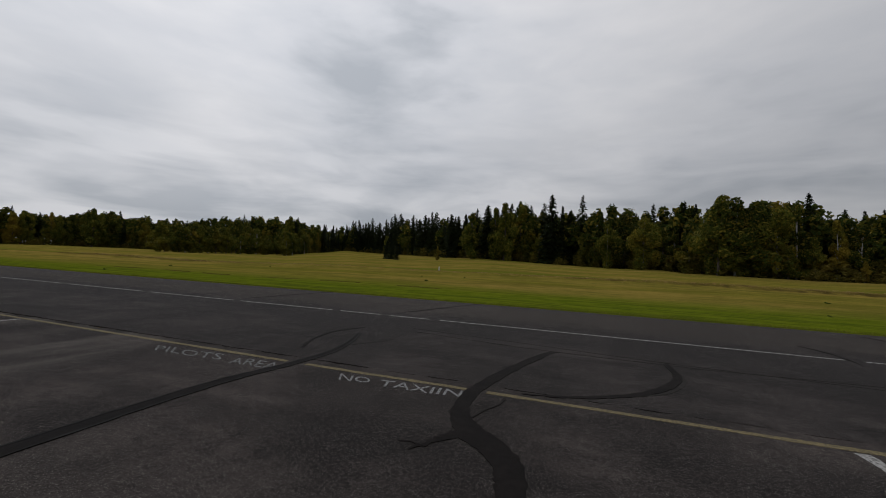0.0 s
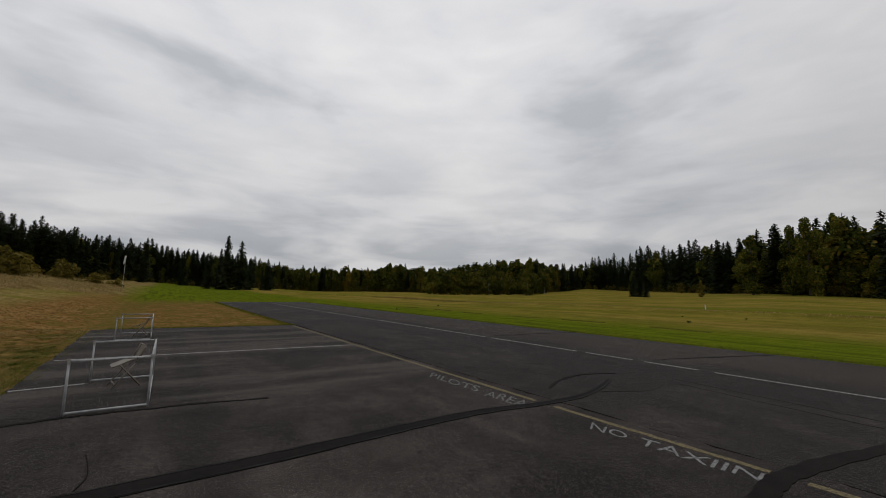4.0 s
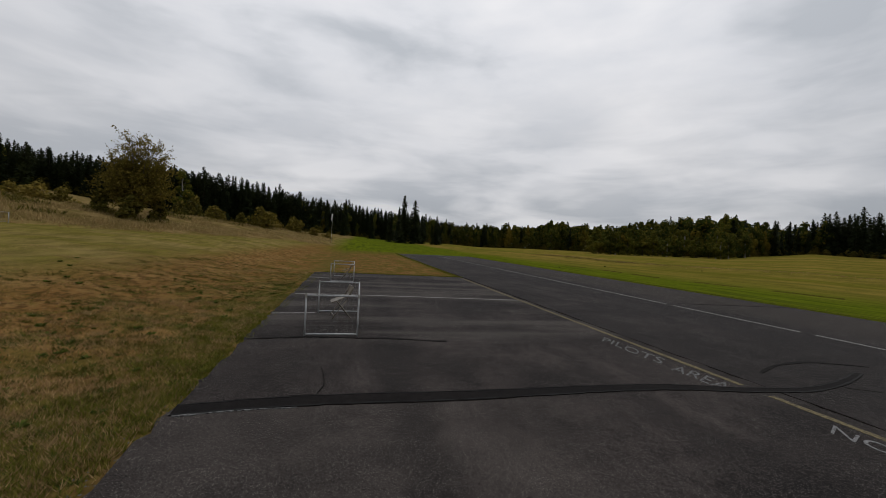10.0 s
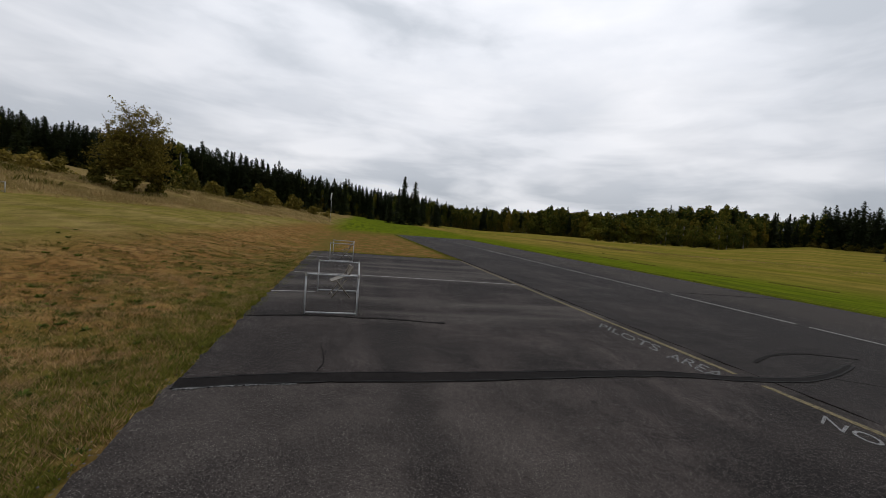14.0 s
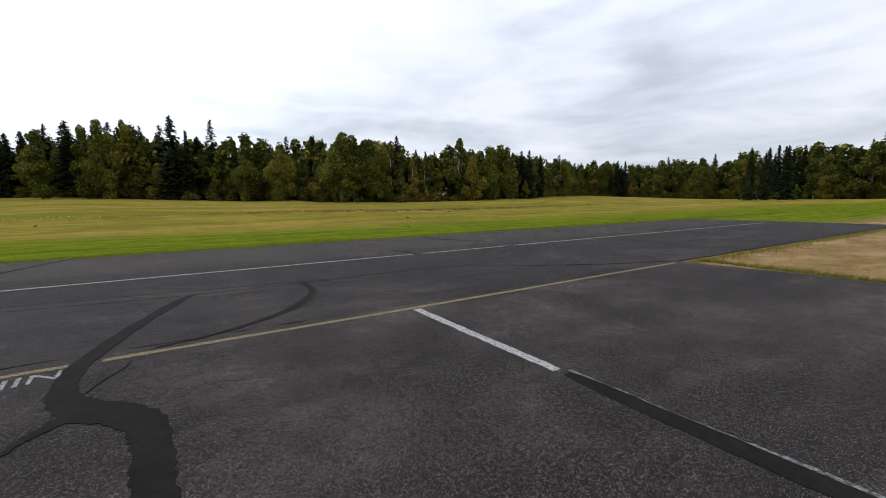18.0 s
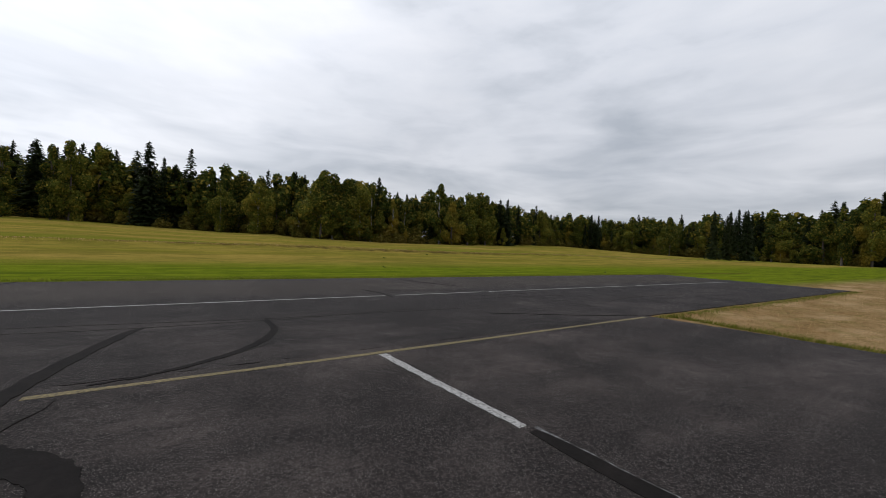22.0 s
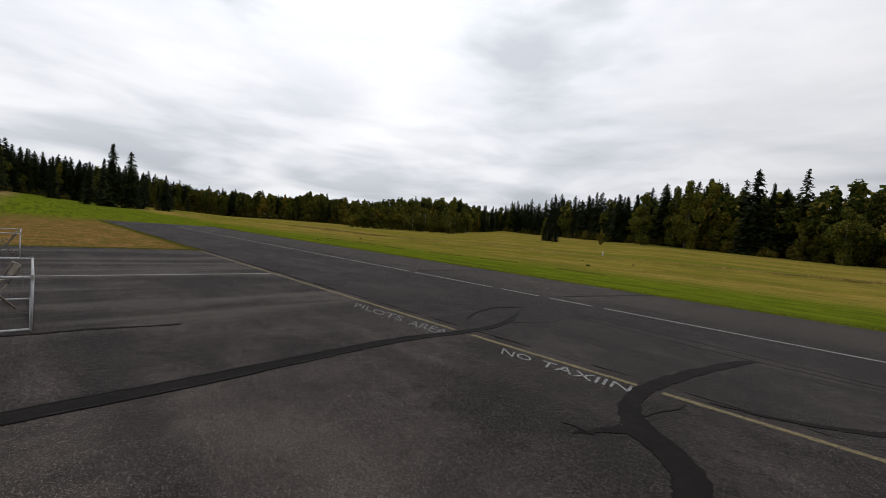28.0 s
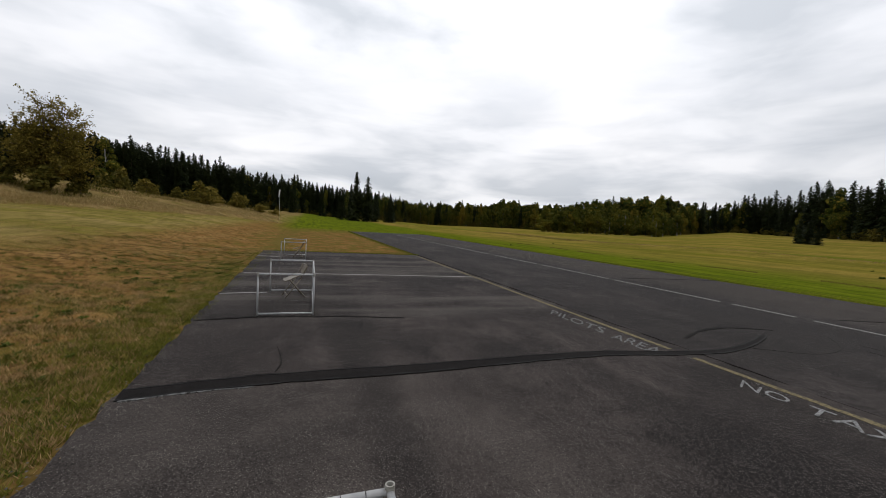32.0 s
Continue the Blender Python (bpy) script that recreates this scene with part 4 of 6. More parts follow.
# Trees that stand out of the wood edge: azimuth, distance, height, kind, breadth.
for az, d, h, k, wide, lab in (
        (83.9, 222, 27.6, "fir", 1.0, "tall dark fir rising above the woods"), (84.6, 230, 21.2, "fir", 0.8, "dark fir at the wood edge"), (85.8, 236, 18, "fir", 0.9, "dark fir at the wood edge"),
        (82.3, 224, 25.6, "fir", 0.95, "tall dark fir rising above the woods"), (81.2, 232, 17, "fir", 0.9, "dark fir at the wood edge"), (79, 238, 18, "fir", 0.9, "dark fir at the wood edge"),
        (88.6, 290, 22.3, "fir", 0.9, "tall dark fir rising above the woods"), (92.3, 285, 26.5, "fir", 0.8, "tall dark fir rising above the woods"), (132, 262, 27.6, "fir", 1.1, "tall dark fir rising above the woods"),
        (129.6, 260, 25.4, "fir", 0.9, "tall dark fir rising above the woods"), (127.2, 255, 23.3, "fir", 0.9, "tall dark fir rising above the woods"), (125.4, 255, 21.2, "fir", 0.9, "tall dark fir rising above the woods"),
        (-23.5, 148, 24.6, "fir", 0.9, "tall dark fir rising above the woods"), (-12, 160, 25.5, "fir", 0.75, "tall dark fir rising above the woods"), (-13.2, 160, 24.5, "fir", 0.75, "tall dark fir rising above the woods"),
        (-26.2, 154, 20.1, "fir", 0.7, "tall dark fir rising above the woods"), (-27.6, 155, 19.6, "fir", 0.7, "tall dark fir rising above the woods"), (-28.9, 155, 19.6, "fir", 0.7, "tall dark fir rising above the woods"),
        (-42.5, 180, 21.7, "fir", 0.8, "tall dark fir rising above the woods"), (-68.2, 206, 21.7, "fir", 0.7, "dark fir at the wood edge"), (-69.8, 207, 21.4, "fir", 0.7, "dark fir at the wood edge"),
        (-71.4, 206, 21.7, "fir", 0.7, "dark fir at the wood edge"), (-106, 165, 24.4, "fir", 0.85, "tall dark fir rising above the woods"), (-110.5, 168, 24.9, "fir", 0.9, "tall dark fir rising above the woods"),
        (-15.6, 131, 21.6, "broad", 1.1, "broad rounded green tree at the wood edge"), (-17.2, 132, 22, "broad", 1.1, "broad rounded green tree at the wood edge"), (-19, 133, 21, "broad", 1.1, "broad rounded green tree at the wood edge"),
        (-21, 134, 20.7, "broad", 1, "broad rounded green tree at the wood edge"), (-7.4, 150, 18.6, "broad", 1.1, "broad rounded green tree at the wood edge"), (-3, 158, 17, "broad", 1, "broad rounded green tree at the wood edge"),
        (-32.6, 146, 23.1, "broad", 0.9, "tall green tree above the woods"), (-39.4, 160, 21, "broad", 0.95, "tall green tree above the woods"), (-34.5, 143, 16.4, "broad", 1, "broad rounded green tree at the wood edge"),
        (-36.8, 148, 17, "broad", 1.1, "broad rounded green tree at the wood edge"), (-98.7, 176, 26.5, "broad", 0.8, "tall yellowing tree at the wood edge"), (-96.5, 176, 23.3, "broad", 0.8, "tall yellowing tree at the wood edge"),
        (-81.3, 205, 24.9, "broad", 0.8, "tall yellowing tree at the wood edge"), (-79.2, 205, 22.3, "broad", 0.8, "tall green tree above the woods"), (-63.6, 245, 21.2, "broad", 0.9, "tall yellowing tree at the wood edge"),
        (11, 178, 27.1, "broad", 0.85, "tall tree with an uneven crown above conifers"), (12.4, 180, 24.9, "broad", 0.8, "tall tree with an uneven crown above conifers"), (15.8, 186, 22.8, "broad", 1, "tall tree with an uneven crown above conifers"),
        (62.4, 350, 26.5, "broad", 1.1, "rounded tree above the far woods"), (41.8, 280, 26.5, "broad", 1, "rounded tree above the far woods"), (48.2, 300, 23.3, "broad", 1.2, "rounded tree above the far woods")):
    x, y = polar(az, d)
    data = CONIFERS[int(abs(az * 7)) % 6] if k == "fir" else BROADS[int(abs(az * 7)) % 6]
    plant("conifer_tree" if k == "fir" else "broadleaf_tree", data, x, y, h / 20, az * 7, lab, "tree", "landmark trees", wide)

x, y = polar(20.8, 155)
plant("young_tree", broadleaf_data(411, 6, 1.15, 1500, 0.2, -0.02, None, YELLOW_LEAF), x, y, 0.95, 0, "small yellowing tree alone in the field", "tree", "")
for az, d, h, wide in ((26.85, 150, 5.2, 1.7), (27.5, 160, 7.5, 1.5), (28.3, 166, 8, 1.4)):
    x, y = polar(az, d)
    plant("conifer_tree", CONIFERS[int(az * 3) % 6], x, y, h / 20, az * 9, "dark bushy fir standing before the woods", "tree", "firs before the woods", wide)
# the birch grove that stands out into the field
rng_b = random.Random(64)
for k in range(24):
    x, y = polar(39.8 + 17.5 * (k + rng_b.uniform(-0.4, 0.4)) / 24, 258 + rng_b.uniform(-14, 18))
    plant("birch_tree", rng_b.choice(BROADS), x, y, rng_b.uniform(10, 17.5) / 20, rng_b.uniform(0, 360), "muted green birch in a grove", "tree", "birch grove", rng_b.uniform(1.0, 1.6))


def ragged_tree(seed, h, spread):
    """Several stems with thin upswept branches, leafy along their length, open at the top."""
    rng = random.Random(seed)
    bm = bmesh.new()
    V, F = [], []

    def leaf(p, s):
        n = Vector((rng.gauss(0, 1), rng.gauss(0, 1), rng.gauss(0.4, 1))).normalized()
        t = n.orthogonal().normalized()
        t.rotate(Matrix.Rotation(rng.uniform(0, 6.28), 3, n))
        q = n.cross(t)
        o = len(V)
        for u, v in ((-1, 0), (0, -0.5), (1, 0), (0, 0.5)):
            V.append(tuple(p + t * (u * s) + q * (v * s)))
        F.extend([(o, o + 1, o + 2), (o, o + 2, o + 3)])

    for k in range(9):
        a = 6.28 * k / 9 + rng.uniform(-0.3, 0.3)
        lean = rng.uniform(0.10, 0.80)
        tip = Vector((math.cos(a) * spread * lean, math.sin(a) * spread * lean, h * (0.92 - 0.38 * lean * lean)))
        tube(bm, (0, 0, -0.3), tip * 0.5 + Vector((0, 0, h * 0.06)), 0.11, 0.06, 6, False)
        tube(bm, tip * 0.5 + Vector((0, 0, h * 0.06)), tip, 0.06, 0.02, 6, False)
        for j in range(22):
            s = tip * rng.uniform(0.2, 1.0)
            b = rng.uniform(0, 6.28)
            low_ = s.z / h
            d = Vector((math.cos(b), math.sin(b), rng.uniform(0.2, 1.5) if low_ > 0.5 else rng.uniform(-0.3, 0.6))).normalized()
            L = rng.uniform(1.2, 2.7) * (1.25 if low_ < 0.5 else 0.95)
            e = s + d * L
            tube(bm, s, e, 0.022, 0.006, 4, False)
            for i in range(150 if low_ < 0.55 else 40):
                u = rng.random() ** 0.7
                off = 0.42 if low_ < 0.55 else 0.20
                leaf(s.lerp(e, u) + Vector((rng.gauss(0, off), rng.gauss(0, off), rng.gauss(0, off * 0.8))), rng.uniform(0.10, 0.21) if low_ < 0.55 else rng.uniform(0.08, 0.15))
    return mesh_of("trunk", bm, BARK, True), raw("crown", V, F, OLIVE_LEAF)


x, y = polar(116.6, 60)
plant("hillside_tree", ragged_tree(413, 9.9, 4.7), x, y, 1.0, 40, "tall ragged olive green tree on the bank", "tree", "")
for az, d, h, w, lab in ((119.6, 60, 2.9, 1.0, "dense olive shrub beneath the tall tree"), (114.2, 60, 3.0, 1.0, "dense olive shrub beneath the tall tree"), (116.9, 57.5, 3.0, 1.3, "dense olive shrub beneath the tall tree"),
                         (103.3, 90, 4.6, 1.2, "round green shrub on the slope"), (105.6, 93, 2.8, 1.1, "low olive shrub on the slope"), (99.3, 104, 3.9, 1.1, "round yellow-green shrub on the slope"),
                         (101.3, 104, 2.2, 1.3, "low olive shrub on the slope"), (96.6, 108, 2.2, 1.4, "low olive shrub on the slope"), (94.6, 112, 1.8, 1.4, "low olive shrub on the slope"),
                         (110.7, 86, 4.6, 0.9, "pointed green shrub before the woods"), (108.6, 90, 3.4, 1.2, "low olive shrub on the slope"), (112.2, 84, 3.0, 1.3, "low olive shrub on the slope"),
                         (122.6, 74, 2.8, 1.2, "low olive shrub on the slope"), (124.6, 76, 3.2, 1.2, "low olive shrub on the slope"), (126.4, 73, 2.6, 1.3, "low olive shrub on the slope"),
                         (127.9, 78, 3.7, 1.1, "low olive shrub on the slope"), (129.8, 76, 2.8, 1.3, "low olive shrub on the slope"), (131.7, 80, 3.8, 1.2, "low olive shrub on the slope"), (133.6, 78, 3.2, 1.3, "low olive shrub on the slope")):
    x, y = polar(az, d)
    plant("shrub", SHRUBS[int(az * 3) % 4], x, y, h / 3.6, az * 11, lab, "shrub", "hillside shrubs", w).location.z -= 0.16 * h


def young_growth():
    """Small bright trees that stand just in front of the woods."""
    rng = random.Random(57)
    az = -119.0
    while az < 76:
        D = np.interp(az, W_AZ, W_D) - rng.uniform(2, 7)
        if not (14 < az < 37) and rng.random() > np.interp(az, FIR_AZ, FIR_SHARE):
            x, y = polar(az, D)
            plant("young_broadleaf_tree", rng.choice(BROADS), x, y, rng.uniform(4.5, 10) / 20, rng.uniform(0, 360), "small bright yellow-green tree before the woods", "tree", "young trees", rng.uniform(0.9, 1.5))
        az += math.degrees(rng.uniform(7, 16) / D)


young_growth()


def undergrowth():
    """The low brush that closes the foot of the woods."""
    rng = random.Random(91)
    base = []
    for tr, me in SHRUBS:
        co = np.empty(len(me.vertices) * 3); me.vertices.foreach_get("co", co)
        fi = np.empty(len(me.polygons) * 3, int); me.loops.foreach_get("vertex_index", fi)
        base.append((co.reshape(-1, 3), fi.reshape(-1, 3)))
    vs, fs, n = [], [], 0
    az = -121.0
    while az < 138:
        D = np.interp(az, W_AZ, W_D)
        for back in (-5, 0, 6, 16):
            d = D + back + rng.uniform(-2, 2)
            x, y = polar(az + rng.uniform(-0.4, 0.4), d)
            co, fi = rng.choice(base)
            k = rng.uniform(0.55, 1.0) * (1 if back < 0 else 1.8)
            a = rng.uniform(0, 6.28)
            c, s = math.cos(a), math.sin(a)
            vs.append(np.stack([(co[:, 0] * c - co[:, 1] * s) * k * 1.5 + x, (co[:, 0] * s + co[:, 1] * c) * k * 1.5 + y, co[:, 2] * k + terrain_at(x, y) - 0.2], 1))
            fs.append(fi[: len(fi) // 2] + n)
            n += len(co)
        az += math.degrees(rng.uniform(4.5, 7.5) / D)
    tri_mesh("undergrowth", np.concatenate(vs), np.concatenate(fs), BUSH, "low tangled brush along the foot of the woods", "undergrowth")


undergrowth()


# ---------------------------------------------------------------- pilot stations
def pilot_station(x0, y0, length=2.6, depth=1.04, height=0.83):
    """A three-sided barrier of white pipe with wire mesh, open towards the bank."""
    st = new("pilot_station")
    st.matrix_world = pose(x0, y0, 0)
    R = 0.017
    h = height

    def pipe(name, a, b):
        bm = bmesh.new()
        tube(bm, a, b, R, R, 14)
        rail = part(name, bm, PIPE, st, "", True)
        a, b = Vector(a), Vector(b)
        if name == "top_rail":
            bm = bmesh.new()
            n = int((b - a).length / 0.1)
            d = (b - a).normalized() * 0.0018
            for k in range(1, n):
                p = a.lerp(b, k / n)
                tube(bm, p - d, p + d, R + 0.0018, R + 0.0018, 10, False)
            tagged(part("wire_tie", bm, BLACK, rail, "thin dark wire ties"), kind="stuff")
        return rail

    for x in (0, length):
        for y in (0, -depth):
            p = pipe("post", (x, y, 0), (x, y, h))
            bm = bmesh.new()
            rr = R * 1.28
            tube(bm, (x, y, h - 0.05), (x, y, h + 0.035), rr, rr, 14, False)
            tube(bm, (x, y, h + 0.035), (x, y, h + 0.035), rr, R * 0.9, 14, False)
            tube(bm, (x, y, h + 0.035), (x, y, h - 0.02), R * 0.9, R * 0.9, 14, False)
            part("fitting", bm, PIPE_AGED, p, "open grey pipe fitting", True)
            # black disc stands in for the shade inside the open pipe end
            bm = bmesh.new()
            tube(bm, (x, y, h - 0.002), (x, y, h + 0.006), R * 0.88, R * 0.88, 12)
            part("hollow", bm, BLACK, p, "black disc standing in for shade inside the pipe end")
        pipe("top_rail", (x, -depth, h), (x, 0, h))
        pipe("bottom_rail", (x, -depth, 0.045), (x, 0, 0.045))
    pipe("top_rail", (0, 0, h), (length, 0, h))
    pipe("bottom_rail", (0, 0, 0.045), (length, 0, 0.045))

    def net(a, b):
        bm = bmesh.new()
        a, b = Vector(a), Vector(b)
        n = int((b - a).length / 0.1)
        for k in range(1, n):
            p = a.lerp(b, k / n)
            tube(bm, p + Vector((0, 0, 0.05)), p + Vector((0, 0, h - 0.02)), 0.0004, 0.0004, 3, False)
        for k in range(1, 9):
            z = 0.05 + (h - 0.07) * k / 9
            tube(bm, a + Vector((0, 0, z)), b + Vector((0, 0, z)), 0.0004, 0.0004, 3, False)
        tagged(part("wire_mesh", bm, WIRE, st, "fine galvanised wire mesh"), kind="stuff")

    net((0, 0, 0), (length, 0, 0))
    net((0, -depth, 0), (0, 0, 0))
    net((length, -depth, 0), (length, 0, 0))
    return tagged(st, "three-sided white pipe pilot barrier with wire mesh", "barrier", "pilot stations")


BLACK = simple("dull_black", (0.006, 0.006, 0.006), (0.014, 0.014, 0.014), 20, 0.6)
PIPE_AGED = simple("aged_grey_pipe", (0.22, 0.21, 0.18), (0.40, 0.39, 0.35), 30, 0.6)
station = pilot_station(-10.92, 0.06)
for sx, sy, turn in ((-21.2, -0.22, 0.5), (7.2, 0.57, 5), (-1.68, 0.31, 0)):
    copy_thing(station, pose(sx, sy, 0, 0, 0, turn))


# ---------------------------------------------------------------- folding chairs
def rounded_panel(bm, w, h, t, r, m, bow=0.0):
    """A panel with rounded corners in the local x-z plane."""
    out = []
    for cx, cz, a0 in ((w / 2 - r, h - r, 0), (-w / 2 + r, h - r, 90), (-w / 2 + r, r, 180), (w / 2 - r, r, 270)):
        for k in range(6):
            a = radians(a0 + 18 * k)
            out.append((cx + r * math.cos(a), cz + r * math.sin(a)))
    f = [bm.verts.new((x, -t / 2 - bow * (1 - (2 * x / w) ** 2), z)) for x, z in out]
    b = [bm.verts.new((x, t / 2 - bow * (1 - (2 * x / w) ** 2), z)) for x, z in out]
    n = len(out)
    bm.faces.new(f[::-1])
    bm.faces.new(b)
    for k in range(n):
        bm.faces.new((f[k], f[(k + 1) % n], b[(k + 1) % n], b[k]))
    bmesh.ops.recalc_face_normals(bm, faces=bm.faces)
    bmesh.ops.transform(bm, matrix=m, verts=bm.verts)


def folding_chair(m, folded, frame_mat, seat_mat, label):
    ch = new("folding_chair")
    ch.matrix_world = m
    W, R = 0.235, 0.013

    def bar(name, pts):
        bm = bmesh.new()
        for a, b in zip(pts, pts[1:]):
            tube(bm, a, b, R, R, 8)
        part(name, bm, frame_mat, ch, "", True)

    if folded:
        lean = 0.10
        for s in (-W, W):
            bar("leg", [(s, 0, 0.0), (s, lean, 0.78)])
            bar("rear_leg", [(s * 0.9, 0.05, 0.0), (s * 0.9, lean + 0.02, 0.5)])
        bar("top_bar", [(-W, lean, 0.78), (-W * 0.8, lean, 0.85), (-W * 0.45, lean + 0.005, 0.88), (W * 0.45, lean + 0.005, 0.88), (W * 0.8, lean, 0.85), (W, lean, 0.78)])
        bm = bmesh.new()
        rounded_panel(bm, 0.47, 0.42, 0.02, 0.14, pose(0, lean - 0.06, 0.46, -7), 0.01)
        part("backrest", bm, CHAIR_DARK, ch, "dark brown steel backrest")
        bm = bmesh.new()
        rounded_panel(bm, 0.45, 0.54, 0.03, 0.075, pose(0, -0.035, 0.18, -7), 0.012)
        part("seat", bm, seat_mat, ch, "beige padded seat folded flat")
        bar("stretcher", [(-W, 0.02, 0.12), (W, 0.02, 0.12)])
    else:
        for s in (-W, W):
            bar("leg", [(s, -0.24, 0.0), (s, 0.10, 0.46), (s, 0.24, 0.80)])
            bar("rear_leg", [(s * 0.9, 0.22, 0.0), (s * 0.9, -0.14, 0.45)])
        bar("top_bar", [(-W, 0.24, 0.80), (W, 0.24, 0.80)])
        bar("stretcher", [(-W, -0.19, 0.07), (W, -0.19, 0.07)])
        bar("stretcher", [(-W * 0.9, 0.18, 0.06), (W * 0.9, 0.18, 0.06)])
        bm = bmesh.new()
        rounded_panel(bm, 0.42, 0.22, 0.018, 0.05, pose(0, 0.185, 0.58, -22), 0.02)
        part("backrest", bm, seat_mat, ch, "pale beige curved backrest")
        bm = bmesh.new()
        rounded_panel(bm, 0.40, 0.40, 0.022, 0.06, pose(0, -0.25, 0.40, -68), 0.0)
        part("seat", bm, seat_mat, ch, "pale beige seat")
    return tagged(ch, label, "chair", "folding chairs")


CHAIR_DARK = simple("dark_brown_steel", (0.0075, 0.0058, 0.0046), (0.013, 0.010, 0.008), 9, 0.6, 0, 0.2, 0.002, 0.2)
CHAIR_PALE = simple("pale_tan_steel", (0.12, 0.100, 0.072), (0.20, 0.172, 0.130), 12, 0.5)
folding_chair(pose(-10.35, -0.38, 0, 0, 0, 12), False, CHAIR_PALE, CHAIR_PALE, "pale tan steel folding chair standing open inside a barrier")
folding_chair(pose(-20.2, -0.55, 0, 0, 0, -6), False, CHAIR_PALE, CHAIR_PALE, "pale tan steel folding chair standing open inside a barrier")
folding_chair(pose(7.76, -0.12, 0, 0, 0, 283) @ Matrix.Diagonal((0.96, 1.0, 1.04, 1)), True, CHAIR_BROWN, CHAIR_BEIGE, "brown folding chair with beige seat, folded upright inside a barrier")


# ---------------------------------------------------------------- writing on the apron
def lettering(text, top_left, top_right, low_right, low_left, label, coat=None):
    """Hand-painted capitals stretched between four corners on the asphalt."""
    cu = bpy.data.curves.new("lettering", "FONT")
    cu.body, cu.extrude, cu.resolution_u, cu.offset = text, 0.002, 3, 0.0
    tmp = bpy.data.objects.new("lettering", cu)
    scene.collection.objects.link(tmp)
    bpy.context.view_layer.update()
    me = bpy.data.meshes.new_from_object(tmp.evaluated_get(bpy.context.evaluated_depsgraph_get()))
    bpy.data.objects.remove(tmp)
    co = np.empty(len(me.vertices) * 3)
    me.vertices.foreach_get("co", co)
    co = co.reshape(-1, 3)
    lo, hi = co.min(0), co.max(0)
    u, v = ((co[:, k:k + 1] - lo[k]) / (hi[k] - lo[k]) for k in (0, 1))
    v = v + 0.05 * np.sin(u * 9 + len(text))
    a, b, c, d = (np.array(p) for p in (low_left, low_right, top_left, top_right))
    co[:, :2] = (a * (1 - u) + b * u) * (1 - v) + (c * (1 - u) + d * u) * v
    co[:, 2] += 0.004
    me.vertices.foreach_set("co", co.ravel())
    me.update()
    me.materials.clear()
    me.materials.append(coat or LETTER_PAINT)
    tagged(new("painted_lettering", me), label, "lettering", kind="structure")


LETTER_PAINT = paint("hand_painted_white", (0.30, 0.30, 0.30), 0.45)
FAINT_LETTER = paint("worn_hand_painted_white", (0.25, 0.25, 0.25), 0.5)
lettering("NO", (-3.83, 5.95), (-3.22, 5.97), (-3.15, 5.73), (-3.67, 5.65), "hand-painted white capitals reading NO on asphalt")
lettering("TAXIIN", (-3.04, 5.98), (-1.63, 6.07), (-1.60, 5.78), (-2.95, 5.68), "hand-painted white capitals reading TAXIIN on asphalt")
lettering("PILOTS", (-8.34, 5.85), (-6.56, 5.96), (-6.27, 5.60), (-8.0, 5.55), "hand-painted white capitals reading PILOTS on asphalt", FAINT_LETTER)
lettering("AREA", (-6.26, 5.90), (-5.18, 6.01), (-5.0, 5.63), (-6.0, 5.55), "hand-painted white capitals reading AREA on asphalt", FAINT_LETTER)


# ---------------------------------------------------------------- wind socks, posts, fence
def pole_part(parent, name, a, b, r0, r1, mat, label="", seg=10):
    bm = bmesh.new()
    tube(bm, a, b, r0, r1, seg)
    return part(name, bm, mat, parent, label, True)


SOCK_WHITE = simple("white_cloth", (0.55, 0.54, 0.52), (0.7, 0.69, 0.67), 6, 0.8)
SOCK_RED = simple("faded_red_cloth", (0.32, 0.07, 0.06), (0.42, 0.11, 0.09), 6, 0.8)
POST_WHITE = simple("white_post_paint", (0.55, 0.55, 0.53), (0.72, 0.72, 0.7), 5, 0.5)
TIMBER = simple("grey_timber", (0.22, 0.20, 0.17), (0.36, 0.33, 0.29), 4, 0.85)


def windsock(x, y, height, low, hang, label):
    ws = new("windsock")
    ws.matrix_world = pose(x, y, terrain_at(x, y))
    if low:
        pole_part(ws, "pole", (0, 0, -0.1), (0, 0, low), 0.045, 0.045, POST_WHITE, "thick white lower pole")
    pole_part(ws, "mast", (0, 0, max(low, 0) - 0.1), (0, 0, height), 0.035 if not low else 0.012, 0.02 if not low else 0.009, STEEL if low else POST_WHITE, "slim pale mast")
    bm = bmesh.new()
    tube(bm, (0, 0, height - 0.05), (0, hang * 0.14, height - 0.02), 0.012, 0.012, 6)
    part("swivel", bm, STEEL, ws)
    p, d = Vector((0, hang * 0.14, height - 0.02)), Vector((0.08, hang * 0.5, -0.9)).normalized()
    L = 0.30 if low else 0.42
    for k in range(4):
        r0, r1 = 0.17 - 0.022 * k, 0.17 - 0.022 * (k + 1)
        bm = bmesh.new()
        tube(bm, p + d * (L * k), p + d * (L * (k + 1)), r0, r1, 12, False)
        part("sock_band", bm, SOCK_WHITE if k % 2 == 0 or not low else SOCK_RED, ws, "limp white cloth band" if k % 2 == 0 or not low else "limp faded red cloth band", True)
    return tagged(ws, label, "windsock", "wind socks")


windsock(-99.75, -7.1, 7.0, 0, -0.2, "limp pale windsock on a tall slim mast beyond the apron")
windsock(54.0, -2.0, 3.05, 1.95, -1.0, "limp red and white windsock on a white pole in dry grass")

